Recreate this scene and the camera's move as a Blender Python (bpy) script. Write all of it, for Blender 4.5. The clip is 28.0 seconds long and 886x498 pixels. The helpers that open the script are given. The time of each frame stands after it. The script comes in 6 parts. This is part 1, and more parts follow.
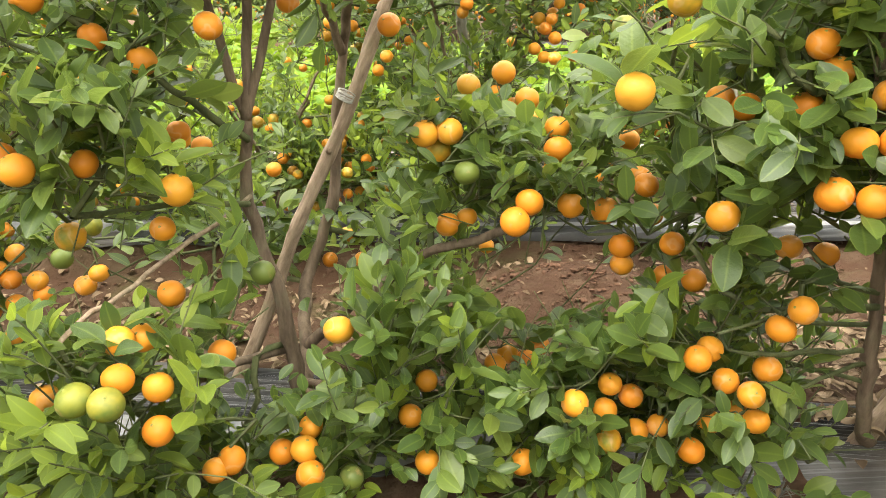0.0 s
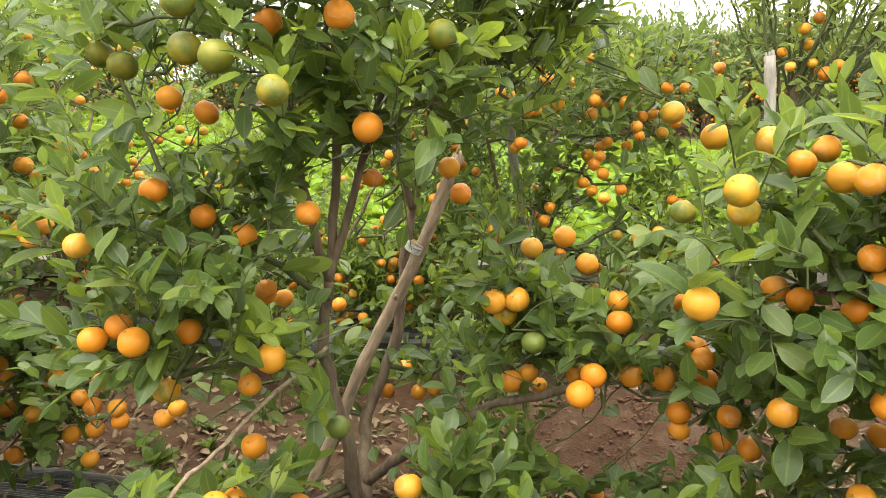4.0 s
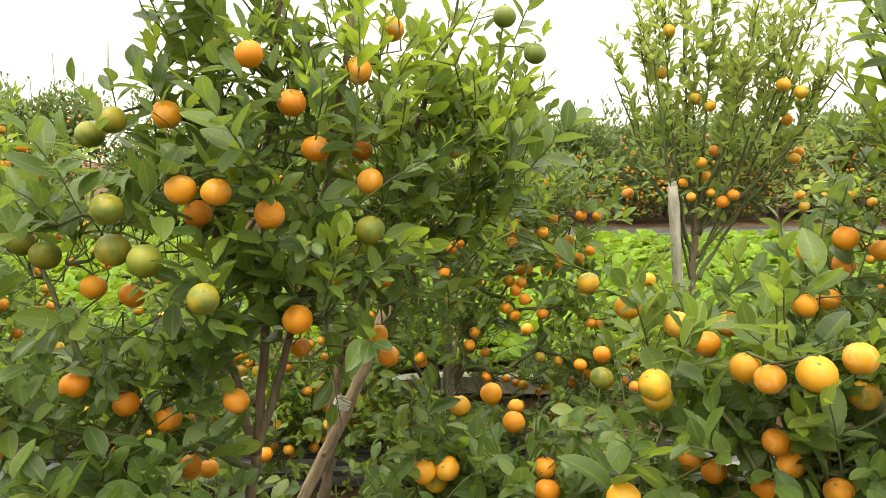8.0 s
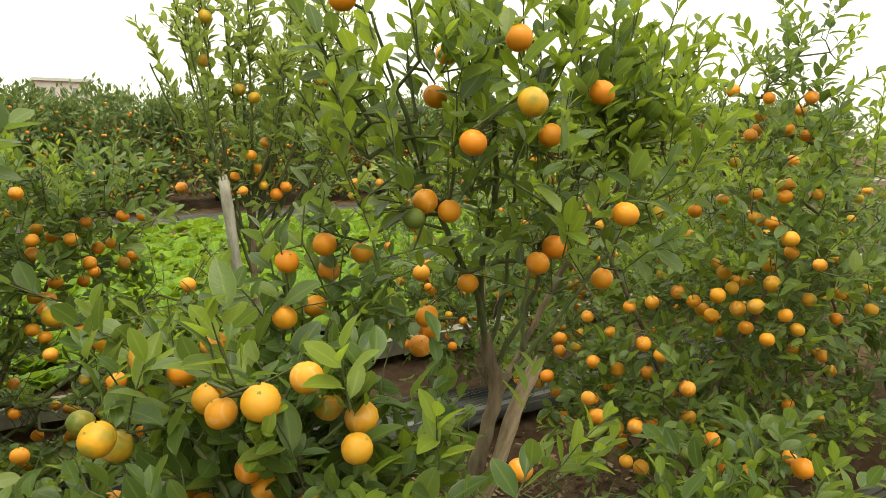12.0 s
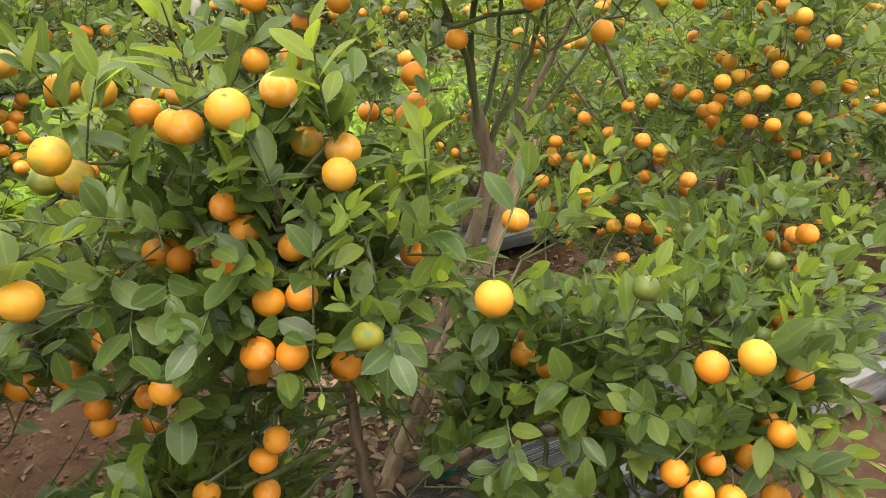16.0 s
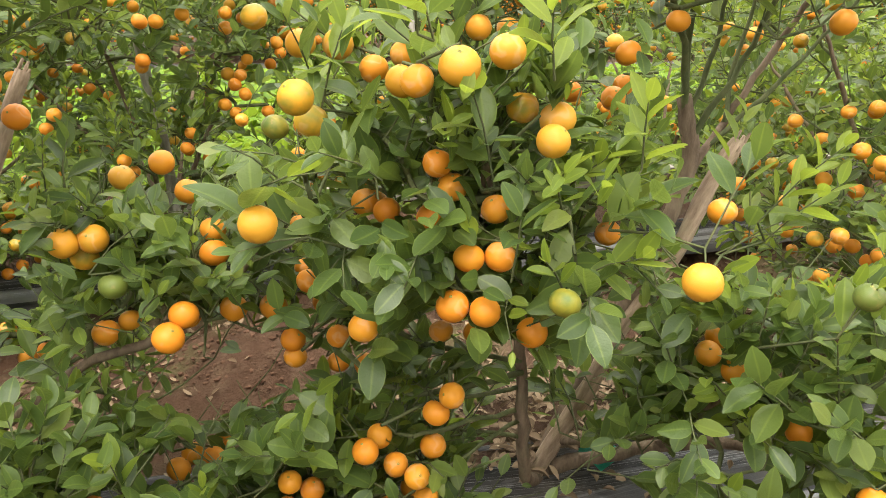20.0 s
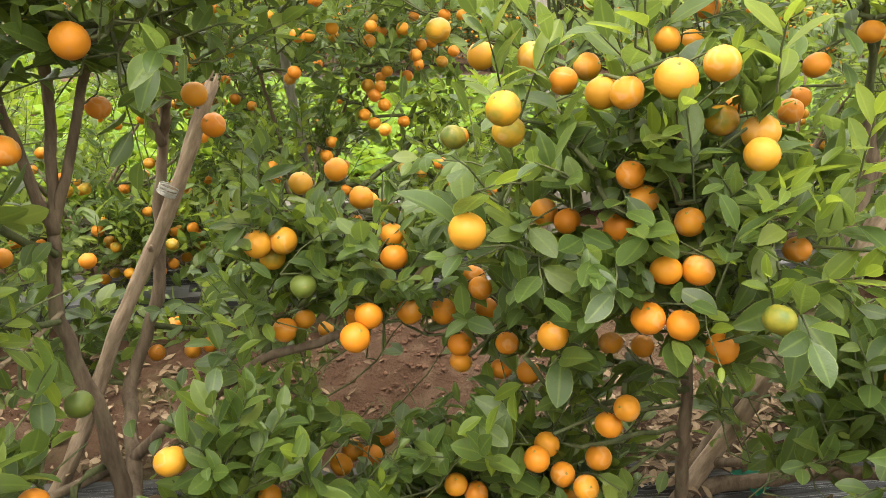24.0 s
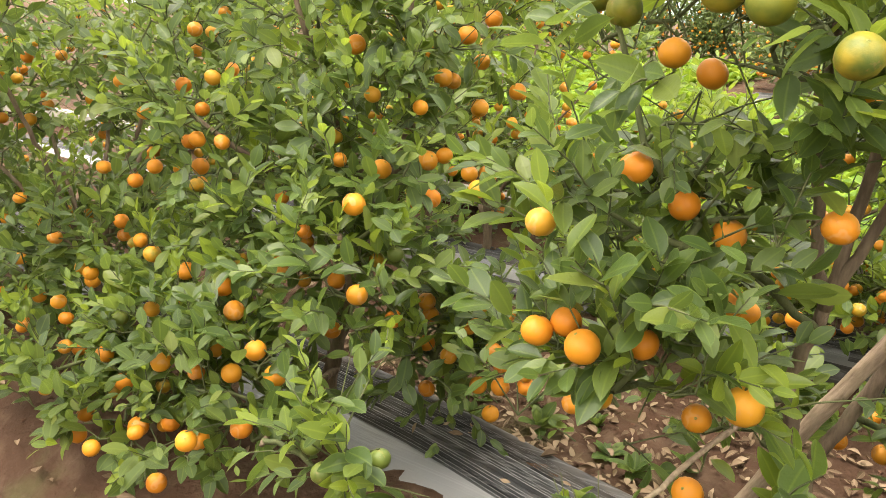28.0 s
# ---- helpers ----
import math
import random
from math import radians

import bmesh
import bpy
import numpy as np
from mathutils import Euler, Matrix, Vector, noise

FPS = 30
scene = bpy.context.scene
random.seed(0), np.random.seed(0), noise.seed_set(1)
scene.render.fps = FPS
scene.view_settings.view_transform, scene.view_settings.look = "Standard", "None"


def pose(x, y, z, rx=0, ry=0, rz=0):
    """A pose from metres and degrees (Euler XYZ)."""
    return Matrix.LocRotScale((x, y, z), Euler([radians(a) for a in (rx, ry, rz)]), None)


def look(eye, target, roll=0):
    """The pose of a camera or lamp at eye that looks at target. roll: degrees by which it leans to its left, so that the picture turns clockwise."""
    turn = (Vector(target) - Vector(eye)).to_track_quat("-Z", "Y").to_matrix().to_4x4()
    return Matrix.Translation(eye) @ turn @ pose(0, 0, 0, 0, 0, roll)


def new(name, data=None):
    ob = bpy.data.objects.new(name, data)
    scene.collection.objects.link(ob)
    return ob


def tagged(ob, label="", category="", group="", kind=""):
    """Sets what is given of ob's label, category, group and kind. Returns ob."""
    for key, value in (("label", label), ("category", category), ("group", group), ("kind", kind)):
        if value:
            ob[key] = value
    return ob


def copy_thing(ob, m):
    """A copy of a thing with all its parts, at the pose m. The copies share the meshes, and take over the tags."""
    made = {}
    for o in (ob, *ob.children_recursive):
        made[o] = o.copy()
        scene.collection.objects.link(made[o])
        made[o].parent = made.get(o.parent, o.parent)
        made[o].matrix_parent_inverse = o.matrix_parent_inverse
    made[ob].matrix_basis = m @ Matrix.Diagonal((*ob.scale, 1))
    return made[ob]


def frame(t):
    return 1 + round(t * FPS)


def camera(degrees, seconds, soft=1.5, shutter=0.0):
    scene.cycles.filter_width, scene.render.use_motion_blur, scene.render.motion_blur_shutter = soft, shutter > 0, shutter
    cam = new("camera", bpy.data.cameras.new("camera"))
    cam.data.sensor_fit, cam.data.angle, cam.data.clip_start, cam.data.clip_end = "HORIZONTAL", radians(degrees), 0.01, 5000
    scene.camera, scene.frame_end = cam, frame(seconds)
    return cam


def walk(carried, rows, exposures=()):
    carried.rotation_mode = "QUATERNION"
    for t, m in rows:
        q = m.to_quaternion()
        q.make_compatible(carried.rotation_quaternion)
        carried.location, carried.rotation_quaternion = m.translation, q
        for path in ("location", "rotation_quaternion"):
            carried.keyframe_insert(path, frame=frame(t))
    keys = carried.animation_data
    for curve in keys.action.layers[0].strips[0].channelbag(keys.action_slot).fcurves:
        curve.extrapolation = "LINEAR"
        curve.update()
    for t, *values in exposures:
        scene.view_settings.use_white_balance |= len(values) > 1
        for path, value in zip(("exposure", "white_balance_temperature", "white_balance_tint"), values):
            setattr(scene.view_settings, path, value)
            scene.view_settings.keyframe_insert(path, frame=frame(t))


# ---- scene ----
cam = camera(64.0, 28.0, 0.6)
METRES, EYE, TILT, LEAN, TURN = 1.2, 0.70, -20.0, 1.0, 0.0
ROWS = [
    (0.0, 0.0, 0.0, 0.0, 0.0, 0.0, 0.0),
    (0.5, -0.0033, -0.0112, 0.006, -0.34, 1.31, -0.24),
    (1.0, -0.0042, -0.0225, 0.0155, -1.05, 2.74, -0.81),
    (1.5, -0.0102, -0.0297, 0.0259, -0.64, 3.51, -1.19),
    (2.0, -0.0201, -0.0365, 0.0386, 0.52, 4.68, -2.15),
    (2.5, -0.0302, -0.047, 0.0532, 1.41, 6.03, -3.08),
    (4.5, -0.051, -0.0732, 0.1122, 2.08, 6.68, -1.03),
    (5.0, -0.055, -0.0774, 0.1261, 0.71, 7.5, -0.29),
    (5.5, -0.0609, -0.0834, 0.1424, 0.62, 8.3, -0.15),
    (6.0, -0.0656, -0.0881, 0.1587, 0.28, 8.86, -0.11),
    (6.5, -0.0664, -0.0942, 0.1705, -0.43, 10.03, -0.45),
    (7.0, -0.0645, -0.0982, 0.1814, -1.21, 10.68, -0.31),
    (7.5, -0.0632, -0.1038, 0.1957, -1.96, 11.5, 0.18),
    (8.0, -0.0547, -0.1098, 0.2084, -3.53, 12.88, 0.34),
    (8.5, -0.0335, -0.1158, 0.2209, -7.32, 13.75, 1.32),
    (9.0, -0.006, -0.121, 0.2313, -11.62, 14.51, 2.92),
    (9.5, 0.0261, -0.1261, 0.2368, -16.18, 14.1, 4.96),
    (10.0, 0.0503, -0.1291, 0.2446, -19.87, 13.65, 6.2),
    (10.5, 0.0713, -0.1338, 0.2495, -23.51, 13.05, 7.44),
    (11.0, 0.091, -0.1286, 0.2566, -27.2, 12.12, 8.25),
    (11.5, 0.1088, -0.115, 0.259, -30.9, 10.28, 8.97),
    (12.0, 0.1221, -0.1, 0.2497, -32.13, 8.53, 10.28),
    (12.5, 0.1332, -0.0894, 0.2312, -33.38, 7.01, 11.24),
    (14.5, 0.1378, -0.0437, 0.1619, -34.03, 1.87, 12.05),
    (15.0, 0.1385, -0.0383, 0.1432, -33.51, 0.89, 11.68),
    (15.5, 0.1399, -0.0343, 0.1253, -32.62, -0.22, 11.83),
    (16.0, 0.1402, -0.0301, 0.1122, -32.59, -1.25, 11.9),
    (16.5, 0.135, -0.0238, 0.1033, -32.16, -1.83, 11.6),
    (17.0, 0.1302, -0.0204, 0.0947, -30.98, -2.24, 10.53),
    (17.5, 0.1249, -0.0173, 0.091, -29.43, -2.53, 9.22),
    (18.0, 0.1163, -0.0146, 0.09, -27.23, -2.14, 7.79),
    (18.5, 0.1105, -0.0136, 0.0909, -25.17, -1.8, 6.94),
    (19.0, 0.1052, -0.0131, 0.0927, -23.06, -0.99, 5.83),
    (19.5, 0.1029, -0.0164, 0.0933, -21.4, -0.34, 4.88),
    (20.0, 0.0981, -0.0152, 0.0941, -20.0, 0.13, 4.7),
    (20.5, 0.0885, -0.0123, 0.094, -19.04, 0.13, 4.56),
    (21.0, 0.079, -0.0111, 0.0949, -18.63, 0.23, 4.28),
    (21.5, 0.0673, -0.0079, 0.0971, -17.65, 0.54, 3.96),
    (23.5, 0.0238, 0.0003, 0.0974, -14.75, 0.96, 3.13),
    (24.0, 0.0008, 0.0031, 0.0984, -13.07, 1.46, 2.84),
    (24.5, -0.0267, 0.0052, 0.1018, -9.85, 2.41, 1.57),
    (25.0, -0.0488, 0.0219, 0.0998, -3.81, 2.19, 0.83),
    (25.5, -0.0688, 0.039, 0.1051, 1.58, 2.54, -0.96),
    (26.0, -0.0894, 0.0502, 0.114, 6.64, 3.21, -3.35),
    (26.5, -0.1101, 0.057, 0.1145, 11.26, 2.6, -5.25),
    (27.0, -0.1301, 0.0606, 0.1224, 16.9, 1.92, -7.46),
    (27.5, -0.1616, 0.0643, 0.1396, 24.9, 0.48, -11.28),
    (28.0, -0.1952, 0.0635, 0.1504, 31.98, -2.14, -13.76),
]
walk(cam, [(t, pose(0, 0, EYE, TILT, LEAN, TURN) @ pose(METRES * x, METRES * y, METRES * z, 90 + pitch, roll, yaw)) for t, x, y, z, yaw, pitch, roll in ROWS], [(t, e, k, g) for t, e, k, g in ((0.0, 2.30, 7050, 10), (2.0, 2.08, 7050, 10), (5.0, 1.88, 7050, 10), (8.0, 1.54, 7800, 2), (9.0, 1.20, 7850, 0), (10.0, 1.05, 7900, -1), (11.0, 1.00, 7900, -2), (12.5, 1.10, 7900, -2), (15.0, 1.49, 7050, 11.5), (20.0, 1.90, 7050, 12), (24.0, 1.88, 7150, 11.5), (25.0, 1.94, 7250, 11), (28.0, 2.02, 7350, 13.5))])

# ---- world and light: a bright overcast day ----
world = bpy.data.worlds.new("overcast_sky")
scene.world = world
world.use_nodes = True
wt = world.node_tree
bg = wt.nodes["Background"]
sky = wt.nodes.new("ShaderNodeTexSky")
sky.sky_type, sky.sun_disc = "NISHITA", False
sky.sun_elevation, sky.sun_rotation = radians(58), radians(200)
sky.air_density, sky.dust_density, sky.ozone_density = 1.0, 4.0, 1.0
pale = wt.nodes.new("ShaderNodeHueSaturation")
pale.inputs["Saturation"].default_value = 0.12
cloud = wt.nodes.new("ShaderNodeMix")
cloud.data_type = "RGBA"
cloud.inputs[0].default_value = 0.90
dome = wt.nodes.new("ShaderNodeTexCoord")
lift = wt.nodes.new("ShaderNodeSeparateXYZ")
grade = wt.nodes.new("ShaderNodeMapRange")
grade.inputs["To Min"].default_value, grade.inputs["To Max"].default_value = 0.50, 1.40
veil = wt.nodes.new("ShaderNodeVectorMath")
veil.operation = "SCALE"
veil.inputs[0].default_value = (9.3, 9.6, 9.5)
wt.links.new(dome.outputs["Generated"], lift.inputs[0])
wt.links.new(lift.outputs["Z"], grade.inputs["Value"])
wt.links.new(grade.outputs["Result"], veil.inputs["Scale"])
wt.links.new(veil.outputs[0], cloud.inputs[7])
wt.links.new(sky.outputs[0], pale.inputs["Color"])
wt.links.new(pale.outputs[0], cloud.inputs[6])
wt.links.new(cloud.outputs[2], bg.inputs["Color"])
bg.inputs["Strength"].default_value = 0.13

sun = new("sun", bpy.data.lights.new("sun", "SUN"))
sun.data.energy, sun.data.angle, sun.data.color = 1.25, radians(38), (1.0, 0.97, 0.91)
sun.matrix_world = look((-1.5, -2.2, 7.0), (0, 0, 0))


# ---- materials ----
def material(name):
    m = bpy.data.materials.new(name)
    m.use_nodes = True
    t = m.node_tree
    return m, t, t.nodes["Principled BSDF"]


def node(t, kind, **sets):
    n = t.nodes.new(kind)
    for k, v in sets.items():
        n.inputs[k].default_value = v
    return n


def ramp(t, source, stops):
    n = t.nodes.new("ShaderNodeValToRGB")
    els = n.color_ramp.elements
    while len(els) < len(stops):
        els.new(0.5)
    for e, (p, c) in zip(els, stops):
        e.position, e.color = p, (*c, 1)
    t.links.new(source, n.inputs[0])
    return n.outputs[0]


def mix(t, a, b, f, blend="MIX"):
    n = t.nodes.new("ShaderNodeMix")
    n.data_type, n.blend_type = "RGBA", blend
    for i, v in ((0, f), (6, a), (7, b)):
        if isinstance(v, bpy.types.NodeSocket):
            t.links.new(v, n.inputs[i])
        else:
            n.inputs[i].default_value = v if i == 0 else (*v, 1)
    return n.outputs[2]


def calc(t, op, a, b=0.0, clamp=False):
    n = t.nodes.new("ShaderNodeMath")
    n.operation, n.use_clamp = op, clamp
    for i, v in ((0, a), (1, b)):
        if isinstance(v, bpy.types.NodeSocket):
            t.links.new(v, n.inputs[i])
        else:
            n.inputs[i].default_value = v
    return n.outputs[0]


def coords(t, scale=(1, 1, 1), which="Object"):
    c, m = t.nodes.new("ShaderNodeTexCoord"), t.nodes.new("ShaderNodeMapping")
    m.inputs["Scale"].default_value = scale
    t.links.new(c.outputs[which], m.inputs[0])
    return m.outputs[0]


def noisy(t, vec, scale, detail=4.0, rough=0.55):
    n = node(t, "ShaderNodeTexNoise", Scale=scale, Detail=detail, Roughness=rough)
    t.links.new(vec, n.inputs["Vector"])
    return n.outputs["Fac"]


def bump(t, p, height, strength, distance):
    n = node(t, "ShaderNodeBump", Strength=strength, Distance=distance)
    t.links.new(height, n.inputs["Height"])
    t.links.new(n.outputs[0], p.inputs["Normal"])
    return n.outputs[0]


def leaf_material(name, stops, back, through_part, rough, shine=0.5):
    m, t, p = material(name)
    ob, geo, uv = (t.nodes.new(k) for k in ("ShaderNodeObjectInfo", "ShaderNodeNewGeometry", "ShaderNodeTexCoord"))
    chance = calc(t, "FRACT", calc(t, "ADD", ob.outputs["Random"], geo.outputs["Random Per Island"]))
    col = ramp(t, chance, stops)
    vec = coords(t)
    col = mix(t, col, (0.5, 0.5, 0.5), calc(t, "MULTIPLY", noisy(t, vec, 60), 0.7), "OVERLAY")
    blot = ramp(t, noisy(t, vec, 230, 3), [(0.66, (0, 0, 0)), (0.78, (1, 1, 1))])
    col = mix(t, col, (0.16, 0.15, 0.05), calc(t, "MULTIPLY", blot, 0.25))
    sep = t.nodes.new("ShaderNodeSeparateXYZ")
    t.links.new(uv.outputs["UV"], sep.inputs[0])
    off = calc(t, "ABSOLUTE", calc(t, "SUBTRACT", sep.outputs[0], 0.5))
    rib = calc(t, "SUBTRACT", 1.0, calc(t, "MULTIPLY", off, 13.0), True)
    rim = calc(t, "MULTIPLY", calc(t, "SUBTRACT", off, 0.452), 34.0, True)
    col = mix(t, col, back, calc(t, "MAXIMUM", calc(t, "MULTIPLY", rib, 0.40), calc(t, "MULTIPLY", rim, 0.45)))
    t.links.new(col, p.inputs["Base Color"])
    p.inputs["Roughness"].default_value = rough
    p.inputs["Specular IOR Level"].default_value = shine
    vein = calc(t, "SINE", calc(t, "MULTIPLY", calc(t, "ADD", sep.outputs[1], calc(t, "MULTIPLY", off, -0.35)), 75.0))
    nor = bump(t, p, calc(t, "ADD", calc(t, "MULTIPLY", vein, 0.018), noisy(t, vec, 130, 4)), 0.40, 0.0025)
    glow = node(t, "ShaderNodeBsdfTranslucent")
    t.links.new(mix(t, col, back, 0.55), glow.inputs["Color"])
    t.links.new(nor, glow.inputs["Normal"])
    both = node(t, "ShaderNodeMixShader", Fac=through_part)
    t.links.new(p.outputs[0], both.inputs[1])
    t.links.new(glow.outputs[0], both.inputs[2])
    t.links.new(both.outputs[0], t.nodes["Material Output"].inputs["Surface"])
    return m


LEAF = leaf_material("citrus_leaf", [(0.0, (0.036, 0.066, 0.019)), (0.3, (0.053, 0.094, 0.024)), (0.7, (0.078, 0.126, 0.029)), (0.92, (0.110, 0.158, 0.034)), (1.0, (0.162, 0.200, 0.040))], (0.24, 0.315, 0.055), 0.47, 0.38, 0.42)
YOUNG = leaf_material("young_citrus_leaf", [(0.0, (0.084, 0.135, 0.020)), (0.5, (0.128, 0.190, 0.027)), (1.0, (0.190, 0.255, 0.034))], (0.35, 0.43, 0.05), 0.56, 0.41, 0.42)
YELLOWING = leaf_material("yellowing_citrus_leaf", [(0.0, (0.120, 0.175, 0.040)), (0.5, (0.165, 0.225, 0.052)), (1.0, (0.245, 0.285, 0.070))], (0.38, 0.45, 0.10), 0.52, 0.45)
SALAD = leaf_material("mustard_green_leaf", [(0.0, (0.056, 0.125, 0.006)), (0.6, (0.095, 0.185, 0.009)), (1.0, (0.155, 0.255, 0.016))], (0.36, 0.46, 0.05), 0.35, 0.55, 0.25)
DRY = leaf_material("dry_leaf", [(0.0, (0.08, 0.052, 0.032)), (0.4, (0.14, 0.095, 0.060)), (0.8, (0.22, 0.155, 0.10)), (1.0, (0.28, 0.21, 0.14))], (0.30, 0.22, 0.14), 0.1, 0.8, 0.15)
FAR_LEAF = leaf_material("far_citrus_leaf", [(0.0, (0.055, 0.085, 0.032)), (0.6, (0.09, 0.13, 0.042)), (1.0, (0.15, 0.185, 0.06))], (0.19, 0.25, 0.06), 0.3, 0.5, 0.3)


def fruit_material(name, a, b, shoulder, amount, marks=0.28):
    m, t, p = material(name)
    ob = t.nodes.new("ShaderNodeObjectInfo")
    geo = t.nodes.new("ShaderNodeNewGeometry")
    chance = calc(t, "FRACT", calc(t, "ADD", ob.outputs["Random"], geo.outputs["Random Per Island"]))
    col = ramp(t, chance, [(0.0, a), (1.0, b)])
    vec = coords(t)
    sep = t.nodes.new("ShaderNodeSeparateXYZ")
    t.links.new(vec, sep.inputs[0])
    shift = t.nodes.new("ShaderNodeVectorMath")
    shift.operation = "ADD"
    t.links.new(vec, shift.inputs[0])
    t.links.new(calc(t, "MULTIPLY", chance, 9.0), shift.inputs[1])
    wide = noisy(t, shift.outputs[0], 1.4, 3)
    side = calc(t, "ADD", calc(t, "MULTIPLY", sep.outputs[2], 0.3), calc(t, "MULTIPLY", calc(t, "SUBTRACT", wide, 0.5), 3.2))
    green = calc(t, "ADD", side, amount, True)
    col = mix(t, col, shoulder, green)
    swirl = calc(t, "ABSOLUTE", calc(t, "SUBTRACT", noisy(t, shift.outputs[0], 1.3, 2, 0.4), 0.56))
    ring = ramp(t, swirl, [(0.012, (1, 1, 1)), (0.045, (0, 0, 0))])
    marked = calc(t, "GREATER_THAN", calc(t, "FRACT", calc(t, "MULTIPLY", chance, 7.3)), 0.5)
    col = mix(t, col, (0.60, 0.36, 0.20), calc(t, "MULTIPLY", calc(t, "MULTIPLY", ring, marked), marks))
    scar = ramp(t, noisy(t, shift.outputs[0], 2.6, 6, 0.65), [(0.60, (0, 0, 0)), (0.72, (1, 1, 1))])
    col = mix(t, col, (0.42, 0.20, 0.11), calc(t, "MULTIPLY", scar, 0.4))
    t.links.new(col, p.inputs["Base Color"])
    p.inputs["Roughness"].default_value = 0.50
    p.inputs["Specular IOR Level"].default_value = 0.32
    pores = node(t, "ShaderNodeTexVoronoi", Scale=26.0)
    t.links.new(vec, pores.inputs["Vector"])
    bump(t, p, calc(t, "ADD", pores.outputs["Distance"], noisy(t, vec, 3.5, 3)), 0.06, 0.008)
    return m


FRUIT = {
    "ripe": fruit_material("ripe_orange_peel", (0.56, 0.180, 0.013), (0.58, 0.238, 0.019), (0.50, 0.28, 0.035), -0.42),
    "yellow": fruit_material("yellow_orange_peel", (0.53, 0.230, 0.019), (0.50, 0.250, 0.025), (0.44, 0.28, 0.035), -0.36),
    "turning": fruit_material("turning_peel", (0.56, 0.25, 0.018), (0.46, 0.26, 0.022), (0.12, 0.155, 0.022), 0.20),
    "olive": fruit_material("olive_green_peel", (0.30, 0.22, 0.022), (0.20, 0.19, 0.022), (0.080, 0.115, 0.020), 0.48, 0.06),
    "green": fruit_material("green_peel", (0.080, 0.108, 0.020), (0.120, 0.150, 0.026), (0.060, 0.090, 0.022), 0.0, 0.04),
}


def bark_material(name, dark, light, scale):
    m, t, p = material(name)
    vec = coords(t, (1, 1, 0.22))
    n = noisy(t, vec, scale, 7, 0.65)
    col = ramp(t, n, [(0.3, dark), (0.72, light)])
    moss = ramp(t, noisy(t, coords(t), 14, 4), [(0.55, (0, 0, 0)), (0.75, (1, 1, 1))])
    col = mix(t, col, (0.15, 0.17, 0.09), calc(t, "MULTIPLY", moss, 0.4))
    t.links.new(col, p.inputs["Base Color"])
    p.inputs["Roughness"].default_value = 0.88
    p.inputs["Specular IOR Level"].default_value = 0.2
    bump(t, p, n, 0.8, 0.006)
    return m


BARK = bark_material("citrus_bark", (0.070, 0.048, 0.034), (0.225, 0.165, 0.116), 55)
TWIG = bark_material("green_twig", (0.05, 0.065, 0.028), (0.11, 0.115, 0.05), 60)
STAKE = bark_material("weathered_stake_wood", (0.13, 0.088, 0.06), (0.40, 0.30, 0.215), 70)
GREY_STAKE = bark_material("grey_stake_wood", (0.17, 0.155, 0.13), (0.40, 0.37, 0.33), 60)


def plain(name, color, rough, vary=0.25, scale=30.0, relief=0.3, distance=0.004, shine=0.15):
    m, t, p = material(name)
    vec = coords(t)
    n = noisy(t, vec, scale, 5)
    lo, hi = (tuple(c * (1 + s) for c in color) for s in (-vary, vary))
    t.links.new(ramp(t, n, [(0.3, lo), (0.7, hi)]), p.inputs["Base Color"])
    p.inputs["Roughness"].default_value = rough
    p.inputs["Specular IOR Level"].default_value = shine
    bump(t, p, n, relief, distance)
    return m


def soil_material():
    m, t, p = material("red_brown_soil")
    vec = coords(t)
    big, mid, fine = noisy(t, vec, 1.3, 4), noisy(t, vec, 14, 6), noisy(t, vec, 95, 5, 0.7)
    col = ramp(t, big, [(0.35, (0.064, 0.036, 0.023)), (0.55, (0.094, 0.051, 0.032)), (0.7, (0.078, 0.063, 0.035))])
    col = mix(t, col, (0.165, 0.115, 0.078), calc(t, "MULTIPLY", ramp(t, mid, [(0.5, (0, 0, 0)), (0.72, (1, 1, 1))]), 0.5))
    col = mix(t, col, (0.10, 0.12, 0.045), calc(t, "MULTIPLY", ramp(t, noisy(t, vec, 4.5, 5), [(0.56, (0, 0, 0)), (0.7, (1, 1, 1))]), 0.45))
    col = mix(t, col, (0.5, 0.5, 0.5), calc(t, "MULTIPLY", fine, 0.8), "OVERLAY")
    t.links.new(col, p.inputs["Base Color"])
    p.inputs["Roughness"].default_value = 0.95
    p.inputs["Specular IOR Level"].default_value = 0.12
    bump(t, p, calc(t, "ADD", mid, calc(t, "MULTIPLY", fine, 0.6)), 0.9, 0.03)
    return m


def film_material(name, color, rough):
    m, t, p = material(name)
    n = noisy(t, coords(t, (0.5, 16, 4)), 9, 6, 0.6)
    dust = ramp(t, noisy(t, coords(t), 5, 5), [(0.45, (0, 0, 0)), (0.75, (1, 1, 1))])
    col = mix(t, color, (0.26, 0.20, 0.15), calc(t, "MULTIPLY", dust, 0.25))
    # thin pale lines in the colour imitate glints along the wrinkles
    glint_streak = ramp(t, noisy(t, coords(t, (0.15, 60, 8)), 3.0, 4), [(0.56, (0, 0, 0)), (0.62, (1, 1, 1))])
    col = mix(t, col, (0.24, 0.24, 0.245), calc(t, "MULTIPLY", glint_streak, 0.22))
    t.links.new(col, p.inputs["Base Color"])
    p.inputs["Roughness"].default_value = rough
    p.inputs["Specular IOR Level"].default_value = 0.45
    bump(t, p, n, 0.25, 0.01)
    return m


